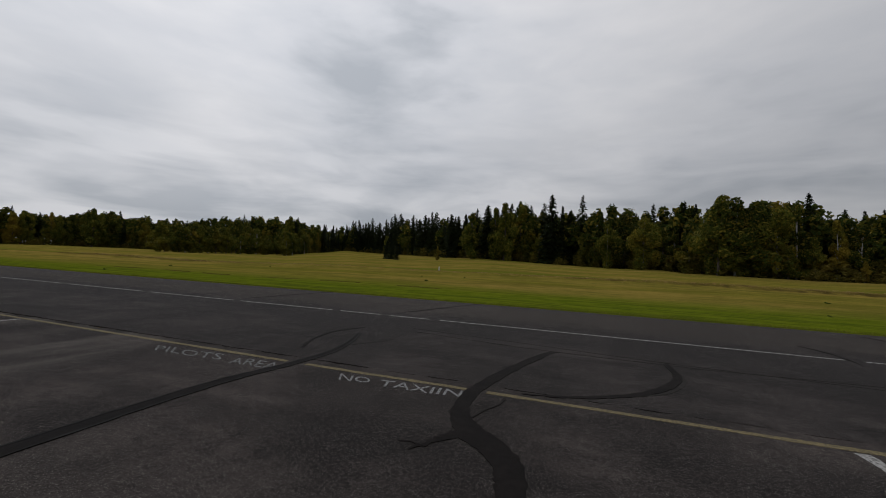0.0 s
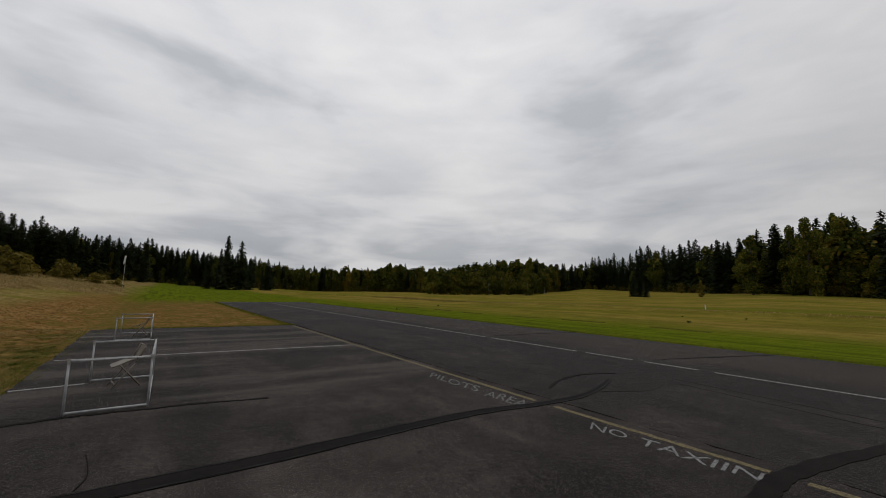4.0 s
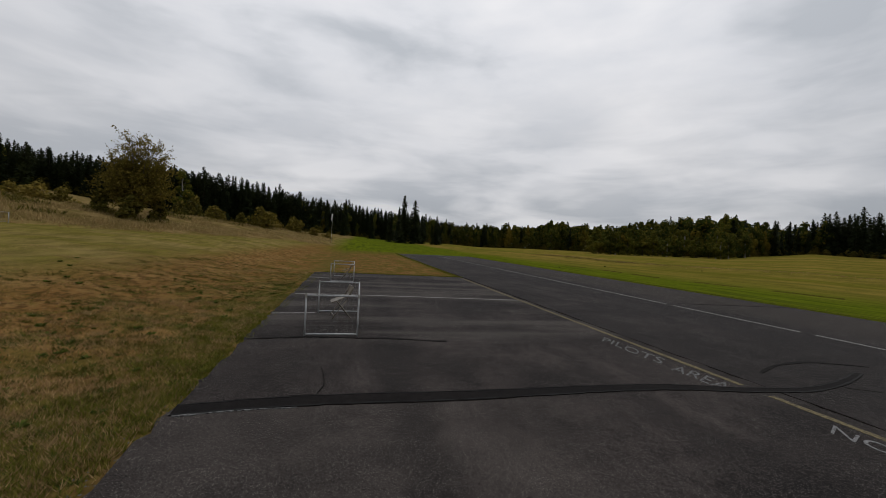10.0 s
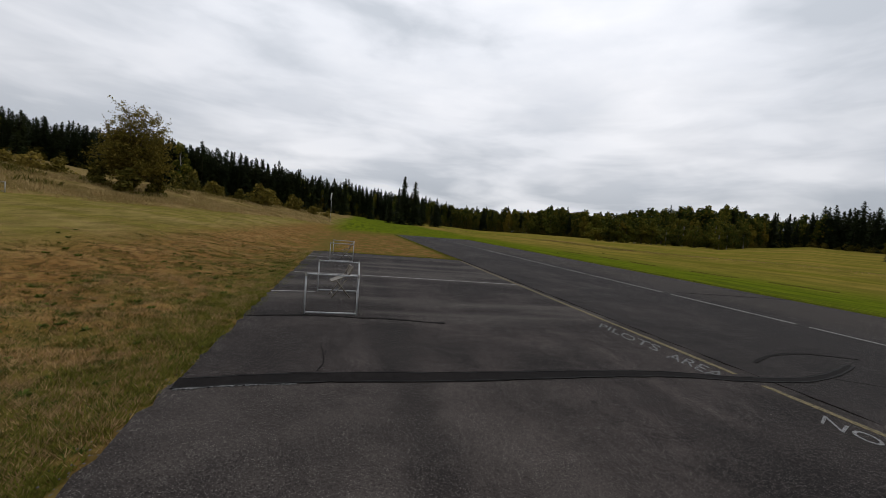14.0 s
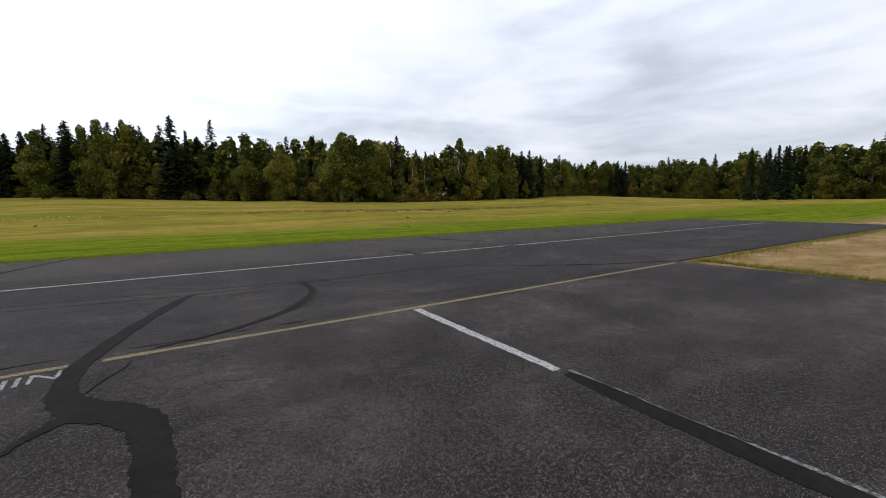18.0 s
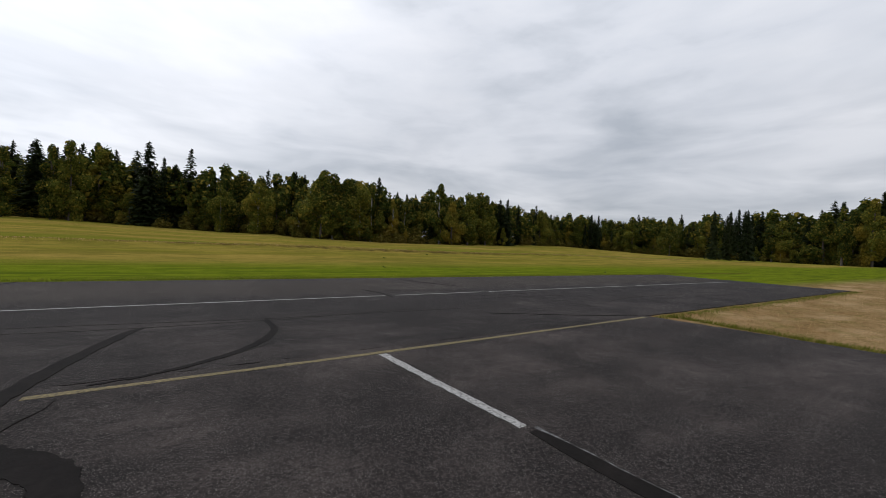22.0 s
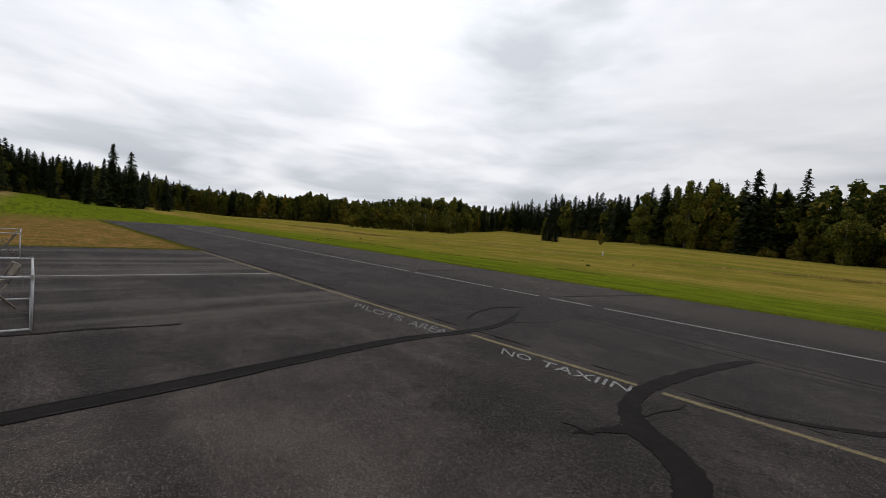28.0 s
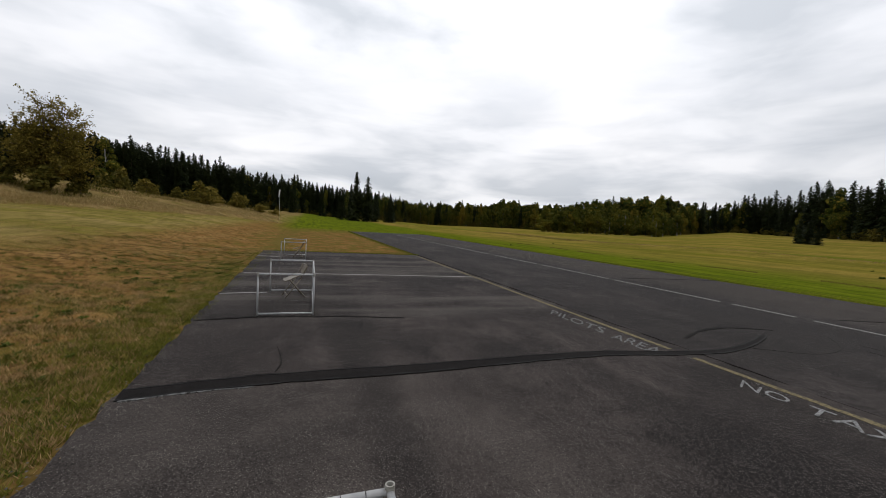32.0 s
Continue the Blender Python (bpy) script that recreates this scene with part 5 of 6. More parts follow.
mk = new("marker_post")
mx, my = -20.6, 55.4
mk.matrix_world = pose(mx, my, terrain_at(mx, my))
bm = bmesh.new()
box(bm, -0.06, 0.06, -0.06, 0.06, -0.1, 0.95)
bmesh.ops.bevel(bm, geom=bm.edges[:], offset=0.012, segments=2, affect="EDGES")
part("post", bm, POST_WHITE, mk)
bm = bmesh.new()
box(bm, -0.075, 0.075, -0.075, 0.075, 0.952, 0.985)
part("cap", bm, POST_WHITE, mk)
tagged(mk, "short white marker post beside the field ditch", "post")

up = new("utility_pole")
ux, uy = polar(-82.4, 192)
up.matrix_world = pose(ux, uy, terrain_at(ux, uy))
pole_part(up, "pole", (0, 0, -0.3), (0.15, 0, 11.0), 0.19, 0.13, TIMBER)
pole_part(up, "brace", (-1.6, 0, -0.2), (-0.4, 0, 3.0), 0.08, 0.08, TIMBER, "leaning timber brace")
tagged(up, "bare pale timber pole at the wood edge", "pole")


def low_fence():
    fe = new("mesh_fence")
    pts = [polar(a, d) for a, d in ((126.2, 41), (128.8, 40.6), (131.5, 40.2), (133.9, 39.8), (137.5, 39.4))]
    x0, y0 = pts[0]
    fe.matrix_world = pose(x0, y0, terrain_at(x0, y0))
    loc = [Vector((x - x0, y - y0, terrain_at(x, y) - terrain_at(x0, y0))) for x, y in pts]
    back = Vector((-3.5, -5.5, 0))
    back.z = terrain_at(x0 + back.x, y0 + back.y) - terrain_at(x0, y0)
    for p in loc + [back]:
        pole_part(fe, "post", p + Vector((0, 0, -0.1)), p + Vector((0, 0, 0.78)), 0.025, 0.025, STEEL)
    for a, b in list(zip(loc, loc[1:])):
        up_ = Vector((0, 0, 0.75))
        pole_part(fe, "rail", a + up_, b + up_, 0.014, 0.014, STEEL)
        pole_part(fe, "rail", a + Vector((0, 0, 0.06)), b + Vector((0, 0, 0.06)), 0.010, 0.010, STEEL)
        bm = bmesh.new()
        n = 22
        for k in range(n):
            for s in (1, -1):
                u0, u1 = k / n, k / n + s * 0.42
                if u1 < 0 or u1 > 1:
                    continue
                tube(bm, a.lerp(b, u0) + Vector((0, 0, 0.06)), a.lerp(b, u1) + Vector((0, 0, 0.74)), 0.003, 0.003, 3, False)
        tagged(part("chain_link", bm, WIRE, fe, "galvanised chain link"), kind="stuff")
    return tagged(fe, "low galvanised chain link fence on the mown lawn", "fence")


low_fence()


# ---------------------------------------------------------------- model aeroplane
SILVER = simple("satin_silver_foam", (0.42, 0.43, 0.45), (0.52, 0.53, 0.55), 8, 0.38, 0.15)
NAVY = simple("navy_blue", (0.012, 0.018, 0.10), (0.02, 0.028, 0.14), 10, 0.45)
COBALT = simple("cobalt_blue", (0.03, 0.10, 0.42), (0.04, 0.13, 0.5), 10, 0.4)
OLIVE = simple("olive_drab", (0.045, 0.042, 0.032), (0.06, 0.055, 0.042), 12, 0.6)
WHITE = simple("white_decal", (0.65, 0.65, 0.65), (0.75, 0.75, 0.75), 12, 0.5)
glass = Mat("tinted_canopy_glass", 0.08)
glass.color((0.25, 0.38, 0.55))
glass.b.inputs["Transmission Weight"].default_value = 0.85
GLASS = glass.m


def loft(bm, stations, seg=20):
    """A body lofted along local x: stations of x, centre z, half width, half height."""
    rings = []
    for x, zc, hw, hh in stations:
        rings.append([bm.verts.new((x, hw * math.cos(a), zc + hh * math.sin(a))) for a in (2 * math.pi * k / seg for k in range(seg))])
    for u, v in zip(rings, rings[1:]):
        for k in range(seg):
            bm.faces.new((u[k], u[(k + 1) % seg], v[(k + 1) % seg], v[k]))
    bm.faces.new(rings[0][::-1])
    bm.faces.new(rings[-1])
    bmesh.ops.recalc_face_normals(bm, faces=bm.faces)


def wing(bm, sections, seg=12):
    """Lofted aerofoil: sections of y, leading x, chord, z, thickness."""
    rings = []
    for y, lead, chord, z, th in sections:
        ring = []
        for k in range(seg):
            a = 2 * math.pi * k / seg
            u = 0.5 - 0.5 * math.cos(a)
            t = th * 1.6 * (math.sqrt(max(u, 0)) * (1 - u) + 0.02) * (1 if a < math.pi else -0.5)
            ring.append(bm.verts.new((lead - chord * u, y, z + t)))
        rings.append(ring)
    for p, q in zip(rings, rings[1:]):
        for k in range(seg):
            bm.faces.new((p[k], p[(k + 1) % seg], q[(k + 1) % seg], q[k]))
    bm.faces.new(rings[0])
    bm.faces.new(rings[-1][::-1])
    bmesh.ops.recalc_face_normals(bm, faces=bm.faces)


def star_badge(parent, m, r):
    bm = bmesh.new()
    vs = [bm.verts.new((r * math.cos(a), r * math.sin(a), 0)) for a in (2 * math.pi * k / 24 for k in range(24))]
    bm.faces.new(vs)
    bmesh.ops.transform(bm, matrix=m, verts=bm.verts)
    disc = part("roundel", bm, NAVY, parent, "navy disc with white star and bars")
    bm = bmesh.new()
    vs = [bm.verts.new(((r if k % 2 == 0 else r * 0.4) * 0.92 * math.sin(math.pi * k / 5), (r if k % 2 == 0 else r * 0.4) * 0.92 * math.cos(math.pi * k / 5), 0.0015)) for k in range(10)]
    bm.faces.new(vs)
    bmesh.ops.transform(bm, matrix=m, verts=bm.verts)
    part("star", bm, WHITE, disc)
    for s in (-1, 1):
        bm = bmesh.new()
        vs = [bm.verts.new((s * x, y, 0.0008)) for x, y in ((r * 0.95, -r * 0.26), (r * 1.9, -r * 0.26), (r * 1.9, r * 0.26), (r * 0.95, r * 0.26))]
        bm.faces.new(vs if s > 0 else vs[::-1])
        bmesh.ops.transform(bm, matrix=m, verts=bm.verts)
        part("bar", bm, WHITE, disc)


def model_plane(m):
    """A parked foam fighter; local x points ahead, origin on the ground under the tail wheel."""
    ap = new("model_aeroplane")
    ap.matrix_world = m
    bm = bmesh.new()
    loft(bm, [(-0.06, 0.215, 0.006, 0.02), (0.0, 0.21, 0.022, 0.042), (0.12, 0.205, 0.040, 0.060), (0.28, 0.205, 0.058, 0.078), (0.45, 0.21, 0.074, 0.093),
              (0.65, 0.215, 0.088, 0.108), (0.85, 0.215, 0.094, 0.115), (0.98, 0.215, 0.096, 0.116)])
    part("fuselage", bm, SILVER, ap, "", True)
    bm = bmesh.new()
    loft(bm, [(0.981, 0.215, 0.097, 0.117), (1.08, 0.213, 0.099, 0.119), (1.15, 0.212, 0.090, 0.108), (1.17, 0.212, 0.075, 0.09)])
    part("cowling", bm, COBALT, ap, "cobalt blue engine cowling", True)
    bm = bmesh.new()
    tube(bm, (1.165, 0, 0.212), (1.24, 0, 0.212), 0.03, 0.004, 12)
    part("spinner", bm, SILVER, ap, "", True)
    for k in range(4):
        bm = bmesh.new()
        box(bm, -0.004, 0.004, -0.016, 0.016, 0.02, 0.19, Matrix.Translation((1.20, 0, 0.212)) @ Matrix.Rotation(radians(45 + 90 * k), 4, "X") @ Matrix.Rotation(0.5, 4, "Z"))
        part("propeller_blade", bm, BLACK, ap)
    for s in (-1, 1):
        bm = bmesh.new()
        wing(bm, [(s * y, x, c, z, t) for y, x, c, z, t in ((0.05, 0.90, 0.32, 0.15, 0.045), (0.30, 0.885, 0.285, 0.168, 0.036), (0.55, 0.855, 0.225, 0.188, 0.026), (0.68, 0.82, 0.16, 0.198, 0.018), (0.74, 0.77, 0.07, 0.203, 0.008))])
        w = part("wing", bm, SILVER, ap, "", True)
        bm = bmesh.new()
        for a, c in (((0.30, 0.887, 0.168), (0.55, 0.857, 0.188)), ((0.55, 0.857, 0.188), (0.68, 0.822, 0.198)), ((0.68, 0.822, 0.198), (0.74, 0.772, 0.203))):
            tube(bm, (a[1], s * a[0], a[2]), (c[1], s * c[0], c[2]), 0.008, 0.008, 6)
        part("leading_edge", bm, COBALT, w, "blue leading edge", True)
        star_badge(w, Matrix.Translation((0.755, s * 0.52, 0.214)) @ Matrix.Rotation(radians(-90), 4, "Z") @ Matrix.Rotation(s * 0.07, 4, "Y"), 0.055)
        bm = bmesh.new()
        wing(bm, [(s * y, x, c, 0.235, t) for y, x, c, t in ((0.01, 0.17, 0.16, 0.014), (0.16, 0.145, 0.125, 0.011), (0.25, 0.105, 0.07, 0.007), (0.275, 0.08, 0.03, 0.004))])
        tp = part("tailplane", bm, SILVER, ap, "", True)
        bm = bmesh.new()
        for a, c in (((0.04, 0.168), (0.16, 0.146)), ((0.16, 0.146), (0.25, 0.106)), ((0.25, 0.106), (0.275, 0.08))):
            tube(bm, (a[1], s * a[0], 0.235), (c[1], s * c[0], 0.235), 0.005, 0.005, 6)
        part("leading_edge", bm, COBALT, tp, "blue leading edge", True)
        bm = bmesh.new()
        box(bm, 0.025, 0.152, s * 0.14 - 0.016, s * 0.14 + 0.016, 0.2475, 0.2495)
        part("stripe", bm, BLACK, tp, "black stripe")
        bm = bmesh.new()
        tube(bm, (0.82, s * 0.24, 0.16), (0.84, s * 0.24, 0.05), 0.008, 0.008, 8)
        leg = part("landing_leg", bm, STEEL, ap, "", True)
        bm = bmesh.new()
        tube(bm, (0.84, s * 0.24 - 0.014, 0.047), (0.84, s * 0.24 + 0.014, 0.047), 0.047, 0.047, 18)
        part("wheel", bm, BLACK, leg, "black rubber wheel", True)
    bm = bmesh.new()
    prof = [(0.17, 0.24), (0.13, 0.33), (0.09, 0.40), (0.055, 0.425), (0.01, 0.41), (-0.035, 0.34), (-0.045, 0.24)]
    f, b = [bm.verts.new((x, 0.009, z)) for x, z in prof], [bm.verts.new((x, -0.009, z)) for x, z in prof]
    bm.faces.new(f)
    bm.faces.new(b[::-1])
    for k in range(len(prof)):
        j = (k + 1) % len(prof)
        bm.faces.new((f[k], b[k], b[j], f[j]))
    bmesh.ops.recalc_face_normals(bm, faces=bm.faces)
    fin = part("fin", bm, SILVER, ap)
    bm = bmesh.new()
    box(bm, -0.034, 0.128, -0.0105, 0.0105, 0.325, 0.352)
    part("stripe", bm, BLACK, fin, "black stripe")
    bm = bmesh.new()
    box(bm, 0.01, 0.10, -0.0104, 0.0104, 0.275, 0.292)
    part("code_bar", bm, OLIVE, fin, "dark bar of small writing")
    bm = bmesh.new()
    tube(bm, (0.02, 0, 0.17), (0.0, 0, 0.03), 0.005, 0.005, 6)
    tube(bm, (0.0, -0.008, 0.02), (0.0, 0.008, 0.02), 0.02, 0.02, 12)
    part("tail_wheel", bm, BLACK, ap)
    bm = bmesh.new()
    loft(bm, [(0.40, 0.285, 0.01, 0.012), (0.46, 0.305, 0.044, 0.040), (0.54, 0.318, 0.052, 0.052), (0.62, 0.318, 0.050, 0.050), (0.68, 0.305, 0.04, 0.03), (0.70, 0.30, 0.02, 0.012)], 16)
    can = part("canopy", bm, GLASS, ap, "clear canopy with blue frame", True)
    bm = bmesh.new()
    for x, w, h in ((0.46, 0.047, 0.044), (0.62, 0.053, 0.054), (0.665, 0.045, 0.04)):
        pts = [Vector((x, w * math.cos(a), 0.308 + h * math.sin(a))) for a in (math.pi * k / 10 for k in range(11))]
        for p, q in zip(pts, pts[1:]):
            tube(bm, p, q, 0.004, 0.004, 5, False)
    for s in (-1, 1):
        tube(bm, (0.42, s * 0.03, 0.298), (0.55, s * 0.054, 0.31), 0.005, 0.005, 5)
        tube(bm, (0.55, s * 0.054, 0.31), (0.69, s * 0.04, 0.302), 0.005, 0.005, 5)
    part("canopy_frame", bm, COBALT, can, "blue canopy frame")
    bm = bmesh.new()
    loft(bm, [(0.70, 0.296, 0.05, 0.032), (0.85, 0.300, 0.055, 0.034), (0.978, 0.302, 0.056, 0.034)], 14)
    part("glare_panel", bm, OLIVE, ap, "dull olive panel before the canopy", True)
    for k in range(5):
        x = 0.335 + 0.028 * k
        r = 0.0605 + 0.05 * (x - 0.335)
        bm = bmesh.new()
        loft(bm, [(x, 0.180, r * 0.985, r * 1.0), (x + 0.027, 0.180, r + 0.0012, r * 1.02)], 20)
        part("band", bm, SOCK_WHITE if k % 2 == 0 else BLACK, ap, "white belly band" if k % 2 == 0 else "black belly band", True)
    bm = bmesh.new()
    tube(bm, (0.36, 0, 0.27), (0.355, 0, 0.345), 0.0018, 0.0012, 5)
    part("aerial", bm, BLACK, ap)
    for s in (-1, 1):
        star_badge(ap, Matrix.Translation((0.28, s * 0.0605, 0.215)) @ Matrix.Rotation(s * radians(-90), 4, "X") @ Matrix.Rotation(0 if s < 0 else math.pi, 4, "Z"), 0.042)
    cu = bpy.data.curves.new("code", "FONT")
    cu.body, cu.size, cu.extrude = "2Z", 0.085, 0.0008
    tmp = bpy.data.objects.new("code", cu)
    scene.collection.objects.link(tmp)
    bpy.context.view_layer.update()
    me = bpy.data.meshes.new_from_object(tmp.evaluated_get(bpy.context.evaluated_depsgraph_get()))
    bpy.data.objects.remove(tmp)
    for s in (-1, 1):
        c = me.copy()
        c.transform(Matrix.Translation((0.42 if s < 0 else 0.52, s * 0.0765, 0.185)) @ Matrix.Rotation(radians(90), 4, "X") @ Matrix.Rotation(0 if s < 0 else math.pi, 4, "Y"))
        c.materials.clear()
        c.materials.append(BLACK)
        part_data("code_letters", c, ap, "black code letters")
    return tagged(ap, "silver model fighter aeroplane parked on the apron", "model aeroplane")


model_plane(pose(3.76, -0.24, 0, 0, 0, -121) @ Matrix.Scale(0.9, 4))


# ---------------------------------------------------------------- bare soil and pad
CONCRETE = simple("weathered_concrete", (0.070, 0.062, 0.055), (0.115, 0.102, 0.092), 3, 0.85, 0, 0.3, 0.004, 0.1)
slab("concrete_pad", [(45, -9.6), (53, -12.5), (59, -21.3), (38.5, -13.2)], terrain_at(49, -14) + 0.012, CONCRETE, "flat grey concrete pad in dry grass", "pad", 0.3, 8, 0.1, 1.0)


# ---------------------------------------------------------------- grass
def blades(name, pts, hmin, hmax, wide, mat, label, category, seed, lean=0.5):
    """Single-triangle blades at the given x, y points."""
    rng = np.random.default_rng(seed)
    n = len(pts)
    x, y = pts[:, 0], pts[:, 1]
    z = terrain(x, y)
    a, b = rng.uniform(0, 2 * np.pi, n), rng.uniform(0, 2 * np.pi, n)
    h = rng.uniform(hmin, hmax, n)
    w = wide * rng.uniform(0.6, 1.4, n)
    V = np.empty((n, 3, 3))
    V[:, 0] = np.stack([x - np.cos(a) * w, y - np.sin(a) * w, z - 0.01], 1)
    V[:, 1] = np.stack([x + np.cos(a) * w, y + np.sin(a) * w, z - 0.01], 1)
    V[:, 2] = np.stack([x + np.cos(b) * h * lean, y + np.sin(b) * h * lean, z + h], 1)
    F = np.arange(n * 3).reshape(-1, 3)
    return tri_mesh(name, V.reshape(-1, 3), F, mat, label, category)


def scatter(seed, n, x0, x1, y0, y1, clump=0.5, power=1.0):
    rng = np.random.default_rng(seed)
    x, y = x0 + (x1 - x0) * rng.random(n) ** power, y1 + (y0 - y1) * rng.random(n) ** 1.5
    f = np.sin(x * 1.9 + 1.3 * np.sin(y * 1.7)) * np.sin(y * 2.3 + 1.1 * np.sin(x * 1.3)) + 0.5 * np.sin(x * 5.1 + y * 3.7)
    keep = rng.random(n) < np.clip(0.55 + clump * f, 0.05, 1)
    # nothing grows on the footpath or the trodden soil
    on_path = (x > np.interp(-y, (2.2, 8.1, 21), (11.2, 15.5, 25.3))) & (x < np.interp(-y, (2.2, 9, 21), (13.7, 18.6, 29.2))) & (y < -2.2)
    on_soil = (x > 3.8) & (x < 8.6) & (np.abs(y + 2.22) < 0.15)
    keep &= ~on_path & ~on_soil
    return np.stack([x, y], 1)[keep]


blades("dry_bank_grass", scatter(1, 150000, -1.2, -24, -12, -2.2, 0.8, 1.8), 0.012, 0.05, 0.005, DRY_GRASS, "short dry brown grass on the bank", "grass", 5, 0.9)
blades("green_bank_grass", scatter(2, 34000, -1.0, -22, -9, -2.05, 0.95, 1.8), 0.015, 0.05, 0.006, GREEN_GRASS, "patchy green grass on the bank", "grass", 6, 0.9)
blades("green_edge_grass", scatter(3, 26000, -0.8, -23, -2.7, -1.95, 0.95, 1.7), 0.02, 0.07, 0.006, GREEN_GRASS, "green grass along the apron edge", "grass", 7, 0.9)
blades("dry_verge_grass", scatter(4, 110000, 2.5, 20, -14, -1.86, 0.9), 0.012, 0.045, 0.005, DRY_GRASS, "short straw-coloured grass beside the apron", "grass", 8, 0.9)
blades("green_verge_grass", scatter(5, 12000, 3.0, 16, -6, -1.84, 0.95), 0.015, 0.055, 0.006, GREEN_GRASS, "patchy green grass beside the apron", "grass", 9, 0.9)
blades("dry_back_grass", scatter(41, 22000, -2.5, 4.2, -12, -2.2, 0.9), 0.012, 0.05, 0.005, DRY_GRASS, "short dry grass behind the apron", "grass", 42, 0.9)
blades("green_back_grass", scatter(43, 12000, -2.5, 4.2, -7, -2.0, 0.95), 0.015, 0.06, 0.006, GREEN_GRASS, "patchy green grass behind the apron", "grass", 44, 0.9)
blades("dry_end_grass", scatter(14, 40000, 13.5, 45, -12, 6.4, 0.6, 1.6), 0.02, 0.07, 0.008, DRY_GRASS, "short straw-coloured grass beyond the apron", "grass", 18, 0.9)


def clumps(seed, n, each, x0, x1, y0, y1):
    rng = np.random.default_rng(seed)
    c = np.stack([x0 + (x1 - x0) * rng.random(n), y1 + (y0 - y1) * rng.random(n) ** 1.3], 1)
    c = c[~((c[:, 0] > 11.2) | ((c[:, 0] > 3.6) & (c[:, 0] < 8.8) & (np.abs(c[:, 1] + 2.22) < 0.22)))]
    n = len(c)
    p = np.repeat(c, each, 0) + rng.normal(0, 1, (n * each, 2)) * np.repeat(rng.uniform(0.03, 0.17, (n, 1)), each, 0)
    return p[p[:, 1] < np.interp(p[:, 0], (-23, -8.6, -2.9, 3), (-2.5, -2.08, -1.93, -1.85)) - 0.05 * np.sin(p[:, 0] * 7) - 0.04 * np.sin(p[:, 0] * 17)]


blades("grass_tussocks", clumps(31, 800, 40, -1.6, -24, -9, -2.7), 0.015, 0.062, 0.007, DARK_GRASS, "dull olive grass tussocks on the bank", "grass", 32, 1.1)
blades("green_tussocks", clumps(33, 420, 44, -1.4, -18, -6, -2.1), 0.015, 0.055, 0.008, WEED, "green grass tussocks on the bank", "grass", 34, 1.2)
blades("edge_clumps", clumps(51, 330, 44, -0.8, -11, -3.2, -1.92), 0.025, 0.085, 0.008, GREEN_GRASS, "bright green grass clumps along the apron edge", "grass", 52, 0.9)
blades("straw_clumps", clumps(53, 480, 40, -0.8, -12, -5.5, -2.3), 0.02, 0.075, 0.006, DRY_GRASS, "pale straw grass clumps on the bank", "grass", 54, 0.9)
blades("dark_edge_clumps", clumps(55, 260, 40, -0.8, -10, -4.6, -1.98), 0.02, 0.07, 0.008, DARK_GRASS, "dull olive grass clumps along the apron edge", "grass", 56, 0.9)
blades("verge_straw_clumps", clumps(57, 420, 36, 3.2, 12, -6.5, -2.0), 0.02, 0.06, 0.006, DRY_GRASS, "pale straw grass clumps beside the apron", "grass", 58, 0.9)
blades("verge_tussocks", clumps(35, 520, 30, 3.2, 13, -7, -1.95), 0.03, 0.10, 0.007, GREEN_GRASS, "green grass tussocks beside the apron", "grass", 36, 0.8)
rng_t = np.random.default_rng(12)


def polar_scatter(n, a0, a1, d0, d1):
    az, d = np.radians(rng_t.uniform(a0, a1, n)), rng_t.uniform(d0, d1, n)
    return np.stack([-np.sin(az) * d, np.cos(az) * d], 1)


def above(p, y):
    return p[p[:, 1] < y]


def hillside(n, a0, a1, d0, d1, s0, s1, patch=0.0):
    p = polar_scatter(n, a0, a1, d0, d1)
    s = rough_line(p[:, 0], p[:, 1])
    f = np.sin(p[:, 0] * 0.55 + 1.7 * np.sin(p[:, 1] * 0.31)) + np.sin(p[:, 1] * 0.8 + p[:, 0] * 0.23)
    return p[(s > s0) & (s < s1) & (f > patch)]


blades("tall_dry_grass", hillside(120000, 94, 138, 36, 112, 0.2, 19, -0.9), 0.10, 0.42, 0.022, TALL_GRASS, "tall dry tawny grass on the slope", "grass", 21, 0.6)
blades("short_dry_grass", hillside(50000, 94, 138, 34, 112, -0.8, 4, -2), 0.05, 0.18, 0.02, DRY_GRASS, "rough dry grass at the edge of the mown lawn", "grass", 28, 0.8)
blades("bramble_patch", np.concatenate([hillside(16000, 110, 136, 38, 78, 5.5, 17, 0.55), hillside(5000, 96, 110, 70, 112, 9, 18, 0.7)]), 0.12, 0.65, 0.07, BUSH, "leafy green bramble patches on the slope", "bramble", 22, 0.7)
dx = rng_t.uniform(-110, 120, 9000)
blades("ditch_grass", np.stack([dx, 55 + 1.2 * np.sin(dx * 0.05) + rng_t.normal(0, 0.7, 9000)], 1), 0.05, 0.16, 0.03, DRY_GRASS, "rough straw-coloured grass along the field ditch", "grass", 23, 0.4)
wx = rng_t.uniform(-52, -8, 4200)
wx = wx[np.sin(wx * 0.9) + 0.6 * np.sin(wx * 2.3 + 1) > -0.2]
blades("mown_windrow", np.stack([wx, 28.3 + 0.5 * np.sin(wx * 0.25) + rng_t.normal(0, 0.16, len(wx))], 1), 0.03, 0.10, 0.02, DARK_GRASS, "dark line of cut grass left in the field", "grass", 26, 0.6)
fx = rng_t.uniform(-72, 60, 26000)
blades("runway_edge_grass", np.stack([fx, 19.72 - 0.006 * np.maximum(fx, 0) + np.abs(rng_t.normal(0, 0.5, 26000))], 1), 0.03, 0.085, 0.014, GREEN_GRASS, "bright green grass along the runway edge", "grass", 24, 0.5)
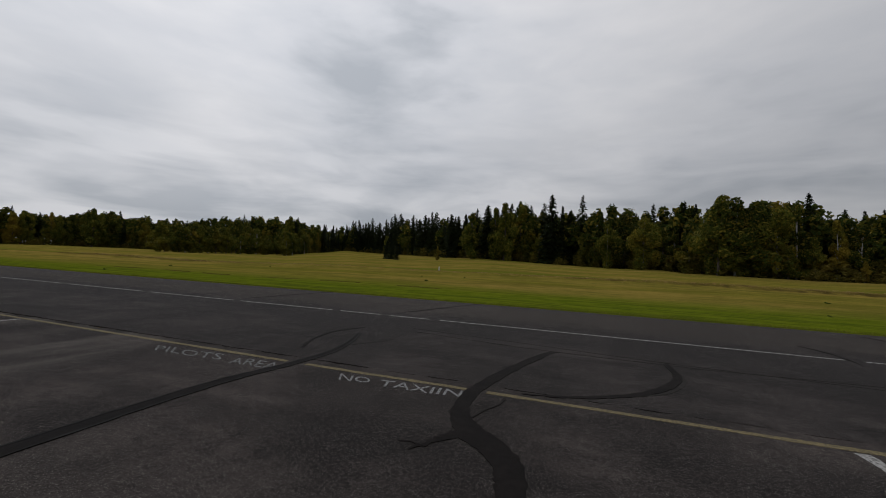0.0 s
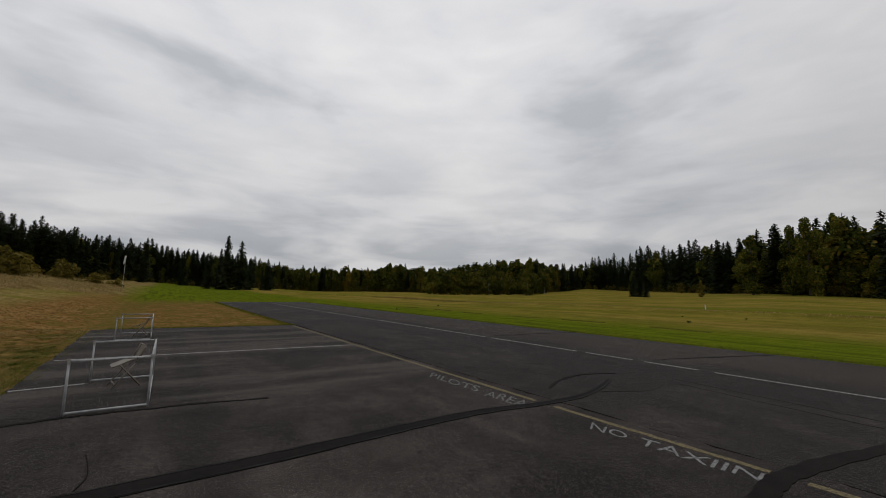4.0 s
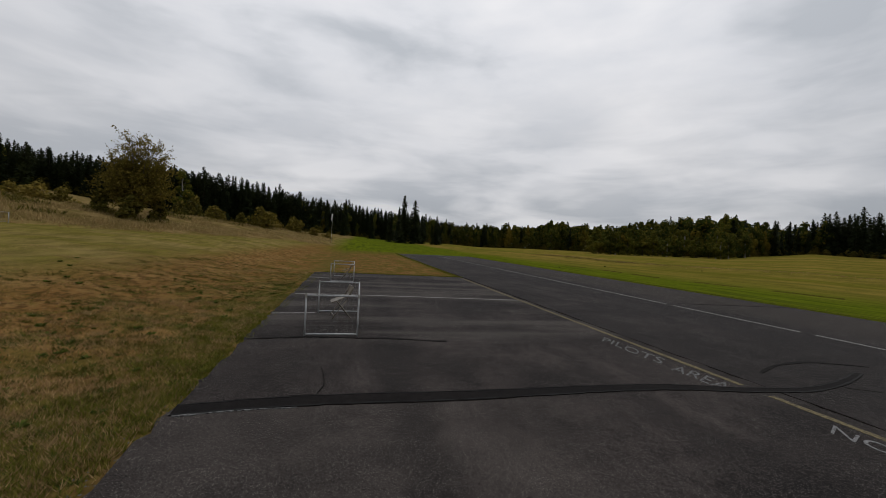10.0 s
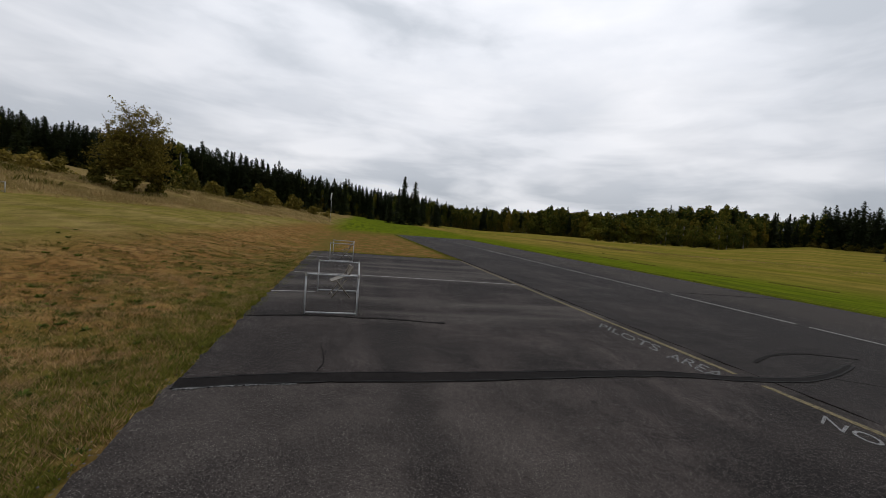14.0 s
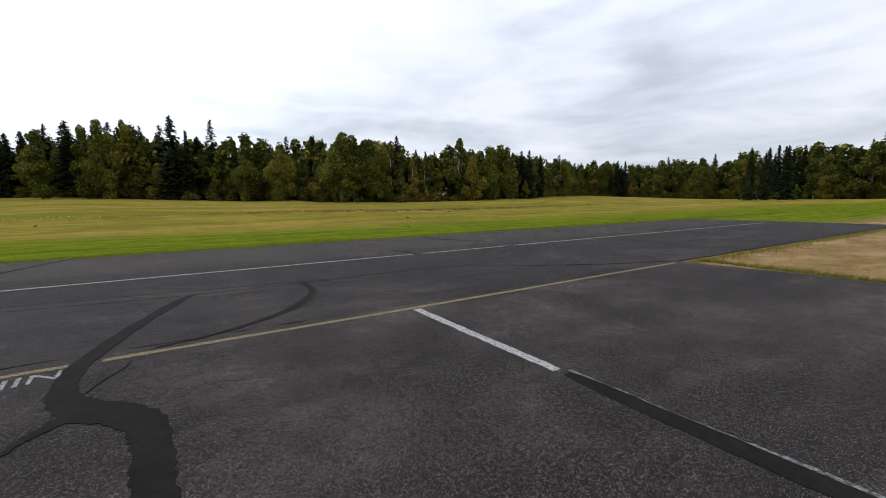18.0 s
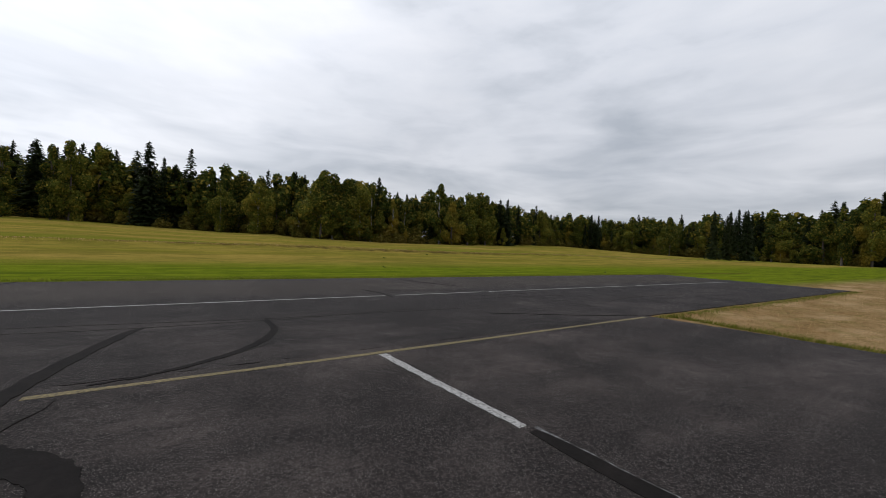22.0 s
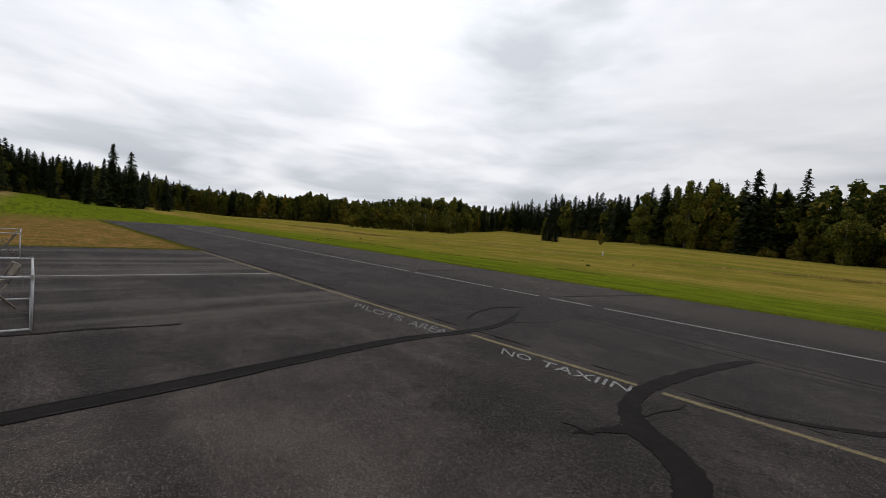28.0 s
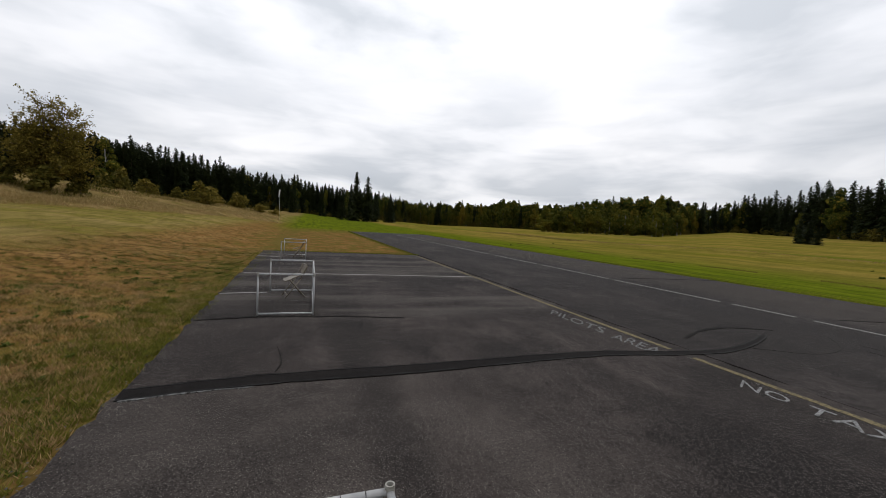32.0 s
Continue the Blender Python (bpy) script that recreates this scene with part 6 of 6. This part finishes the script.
tx = rng_t.uniform(-67, 38, 14000)
tx = tx[(tx < -23.7) | (tx > 12.6)]
blades("apron_end_grass", np.concatenate([np.stack([tx, 6.33 + 0.0045 * np.maximum(tx, 0) - np.abs(rng_t.normal(0, 0.25, len(tx)))], 1), np.stack([-23.7 - np.abs(rng_t.normal(0, 0.2, 3000)), rng_t.uniform(-2, 6.5, 3000)], 1), np.stack([13.25 + np.abs(rng_t.normal(0, 0.25, 3000)), rng_t.uniform(-1.6, 6.3, 3000)], 1)]), 0.04, 0.12, 0.01, GREEN_GRASS, "ragged grass fringe at the apron ends", "grass", 25, 0.6)


blades("corner_grass", np.concatenate([clumps(61, 240, 44, 0.5, -6, -4.2, -1.9), clumps(63, 200, 40, 0.5, -5, -6.0, -2.2)]), 0.02, 0.08, 0.007, DRY_GRASS, "mixed dry grass tufts at the apron corner", "grass", 62, 0.9)


def weeds():
    """Low dark green rosettes dotted over the bank and the field."""
    rng = random.Random(33)
    V, F = [], []
    spots = [(rng.uniform(-16, -1.5), -2.6 - 7.5 * rng.random() ** 1.2, rng.uniform(0.04, 0.10)) for _ in range(130)]
    spots += [(rng.uniform(4, 14), rng.uniform(-7, -2.5), rng.uniform(0.05, 0.14)) for _ in range(40)]
    spots += [(rng.uniform(-60, 40), rng.uniform(22, 52), rng.uniform(0.12, 0.25)) for _ in range(10)]
    for x, y, r in spots:
        z = terrain_at(x, y)
        for k in range(14):
            a, L, up_ = rng.uniform(0, 6.28), r * rng.uniform(0.6, 1.2), r * rng.uniform(0.15, 0.7)
            c, s, w = math.cos(a), math.sin(a), L * 0.22
            o = len(V)
            V += [(x, y, z), (x + c * L * 0.5 - s * w, y + s * L * 0.5 + c * w, z + up_), (x + c * L, y + s * L, z + up_ * 0.8), (x + c * L * 0.5 + s * w, y + s * L * 0.5 - c * w, z + up_)]
            F += [(o, o + 1, o + 2), (o, o + 2, o + 3)]
    tri_mesh("broadleaf_weeds", np.array(V), np.array(F), WEED, "dark green weed rosettes dotted in dry grass", "weeds")


weeds()


# ---------------------------------------------------------------- chips, flecks and edge stones
CHIP = simple("pale_stone_chips", (0.05, 0.045, 0.04), (0.14, 0.125, 0.11), 30, 0.9)


def chips(name, spots, label, category, seed, smin, smax):
    rng = random.Random(seed)
    V, F = [], []
    for x, y in spots:
        r, a = rng.uniform(smin, smax), rng.uniform(0, 6.28)
        o = len(V)
        for k in range(4):
            t = a + k * 1.57 + rng.uniform(-0.4, 0.4)
            V.append((x + r * math.cos(t), y + r * math.sin(t), 0.0))
        V.append((x, y, 0.001 + r * rng.uniform(0.5, 0.9)))
        F += [(o + k, o + (k + 1) % 4, o + 4) for k in range(4)]
    tri_mesh(name, np.array(V), np.array(F), CHIP, label, category)


rc = random.Random(44)
chips("edge_stones", [(rc.uniform(-14, 13), rc.gauss(-1.9, 0.10)) for _ in range(1100)], "loose stone chips along the apron edge", "gravel", 3, 0.004, 0.013)
chips("loose_chips", [(rc.uniform(-9, 9), rc.uniform(-1.6, 9)) for _ in range(900)], "loose pale chips strewn on the asphalt", "gravel", 4, 0.003, 0.008)
chips("paint_flecks", [(rc.gauss(2.2, 0.5), rc.gauss(5.3, 0.3)) for _ in range(60)], "pale paint flecks on the asphalt", "flecks", 5, 0.005, 0.014)
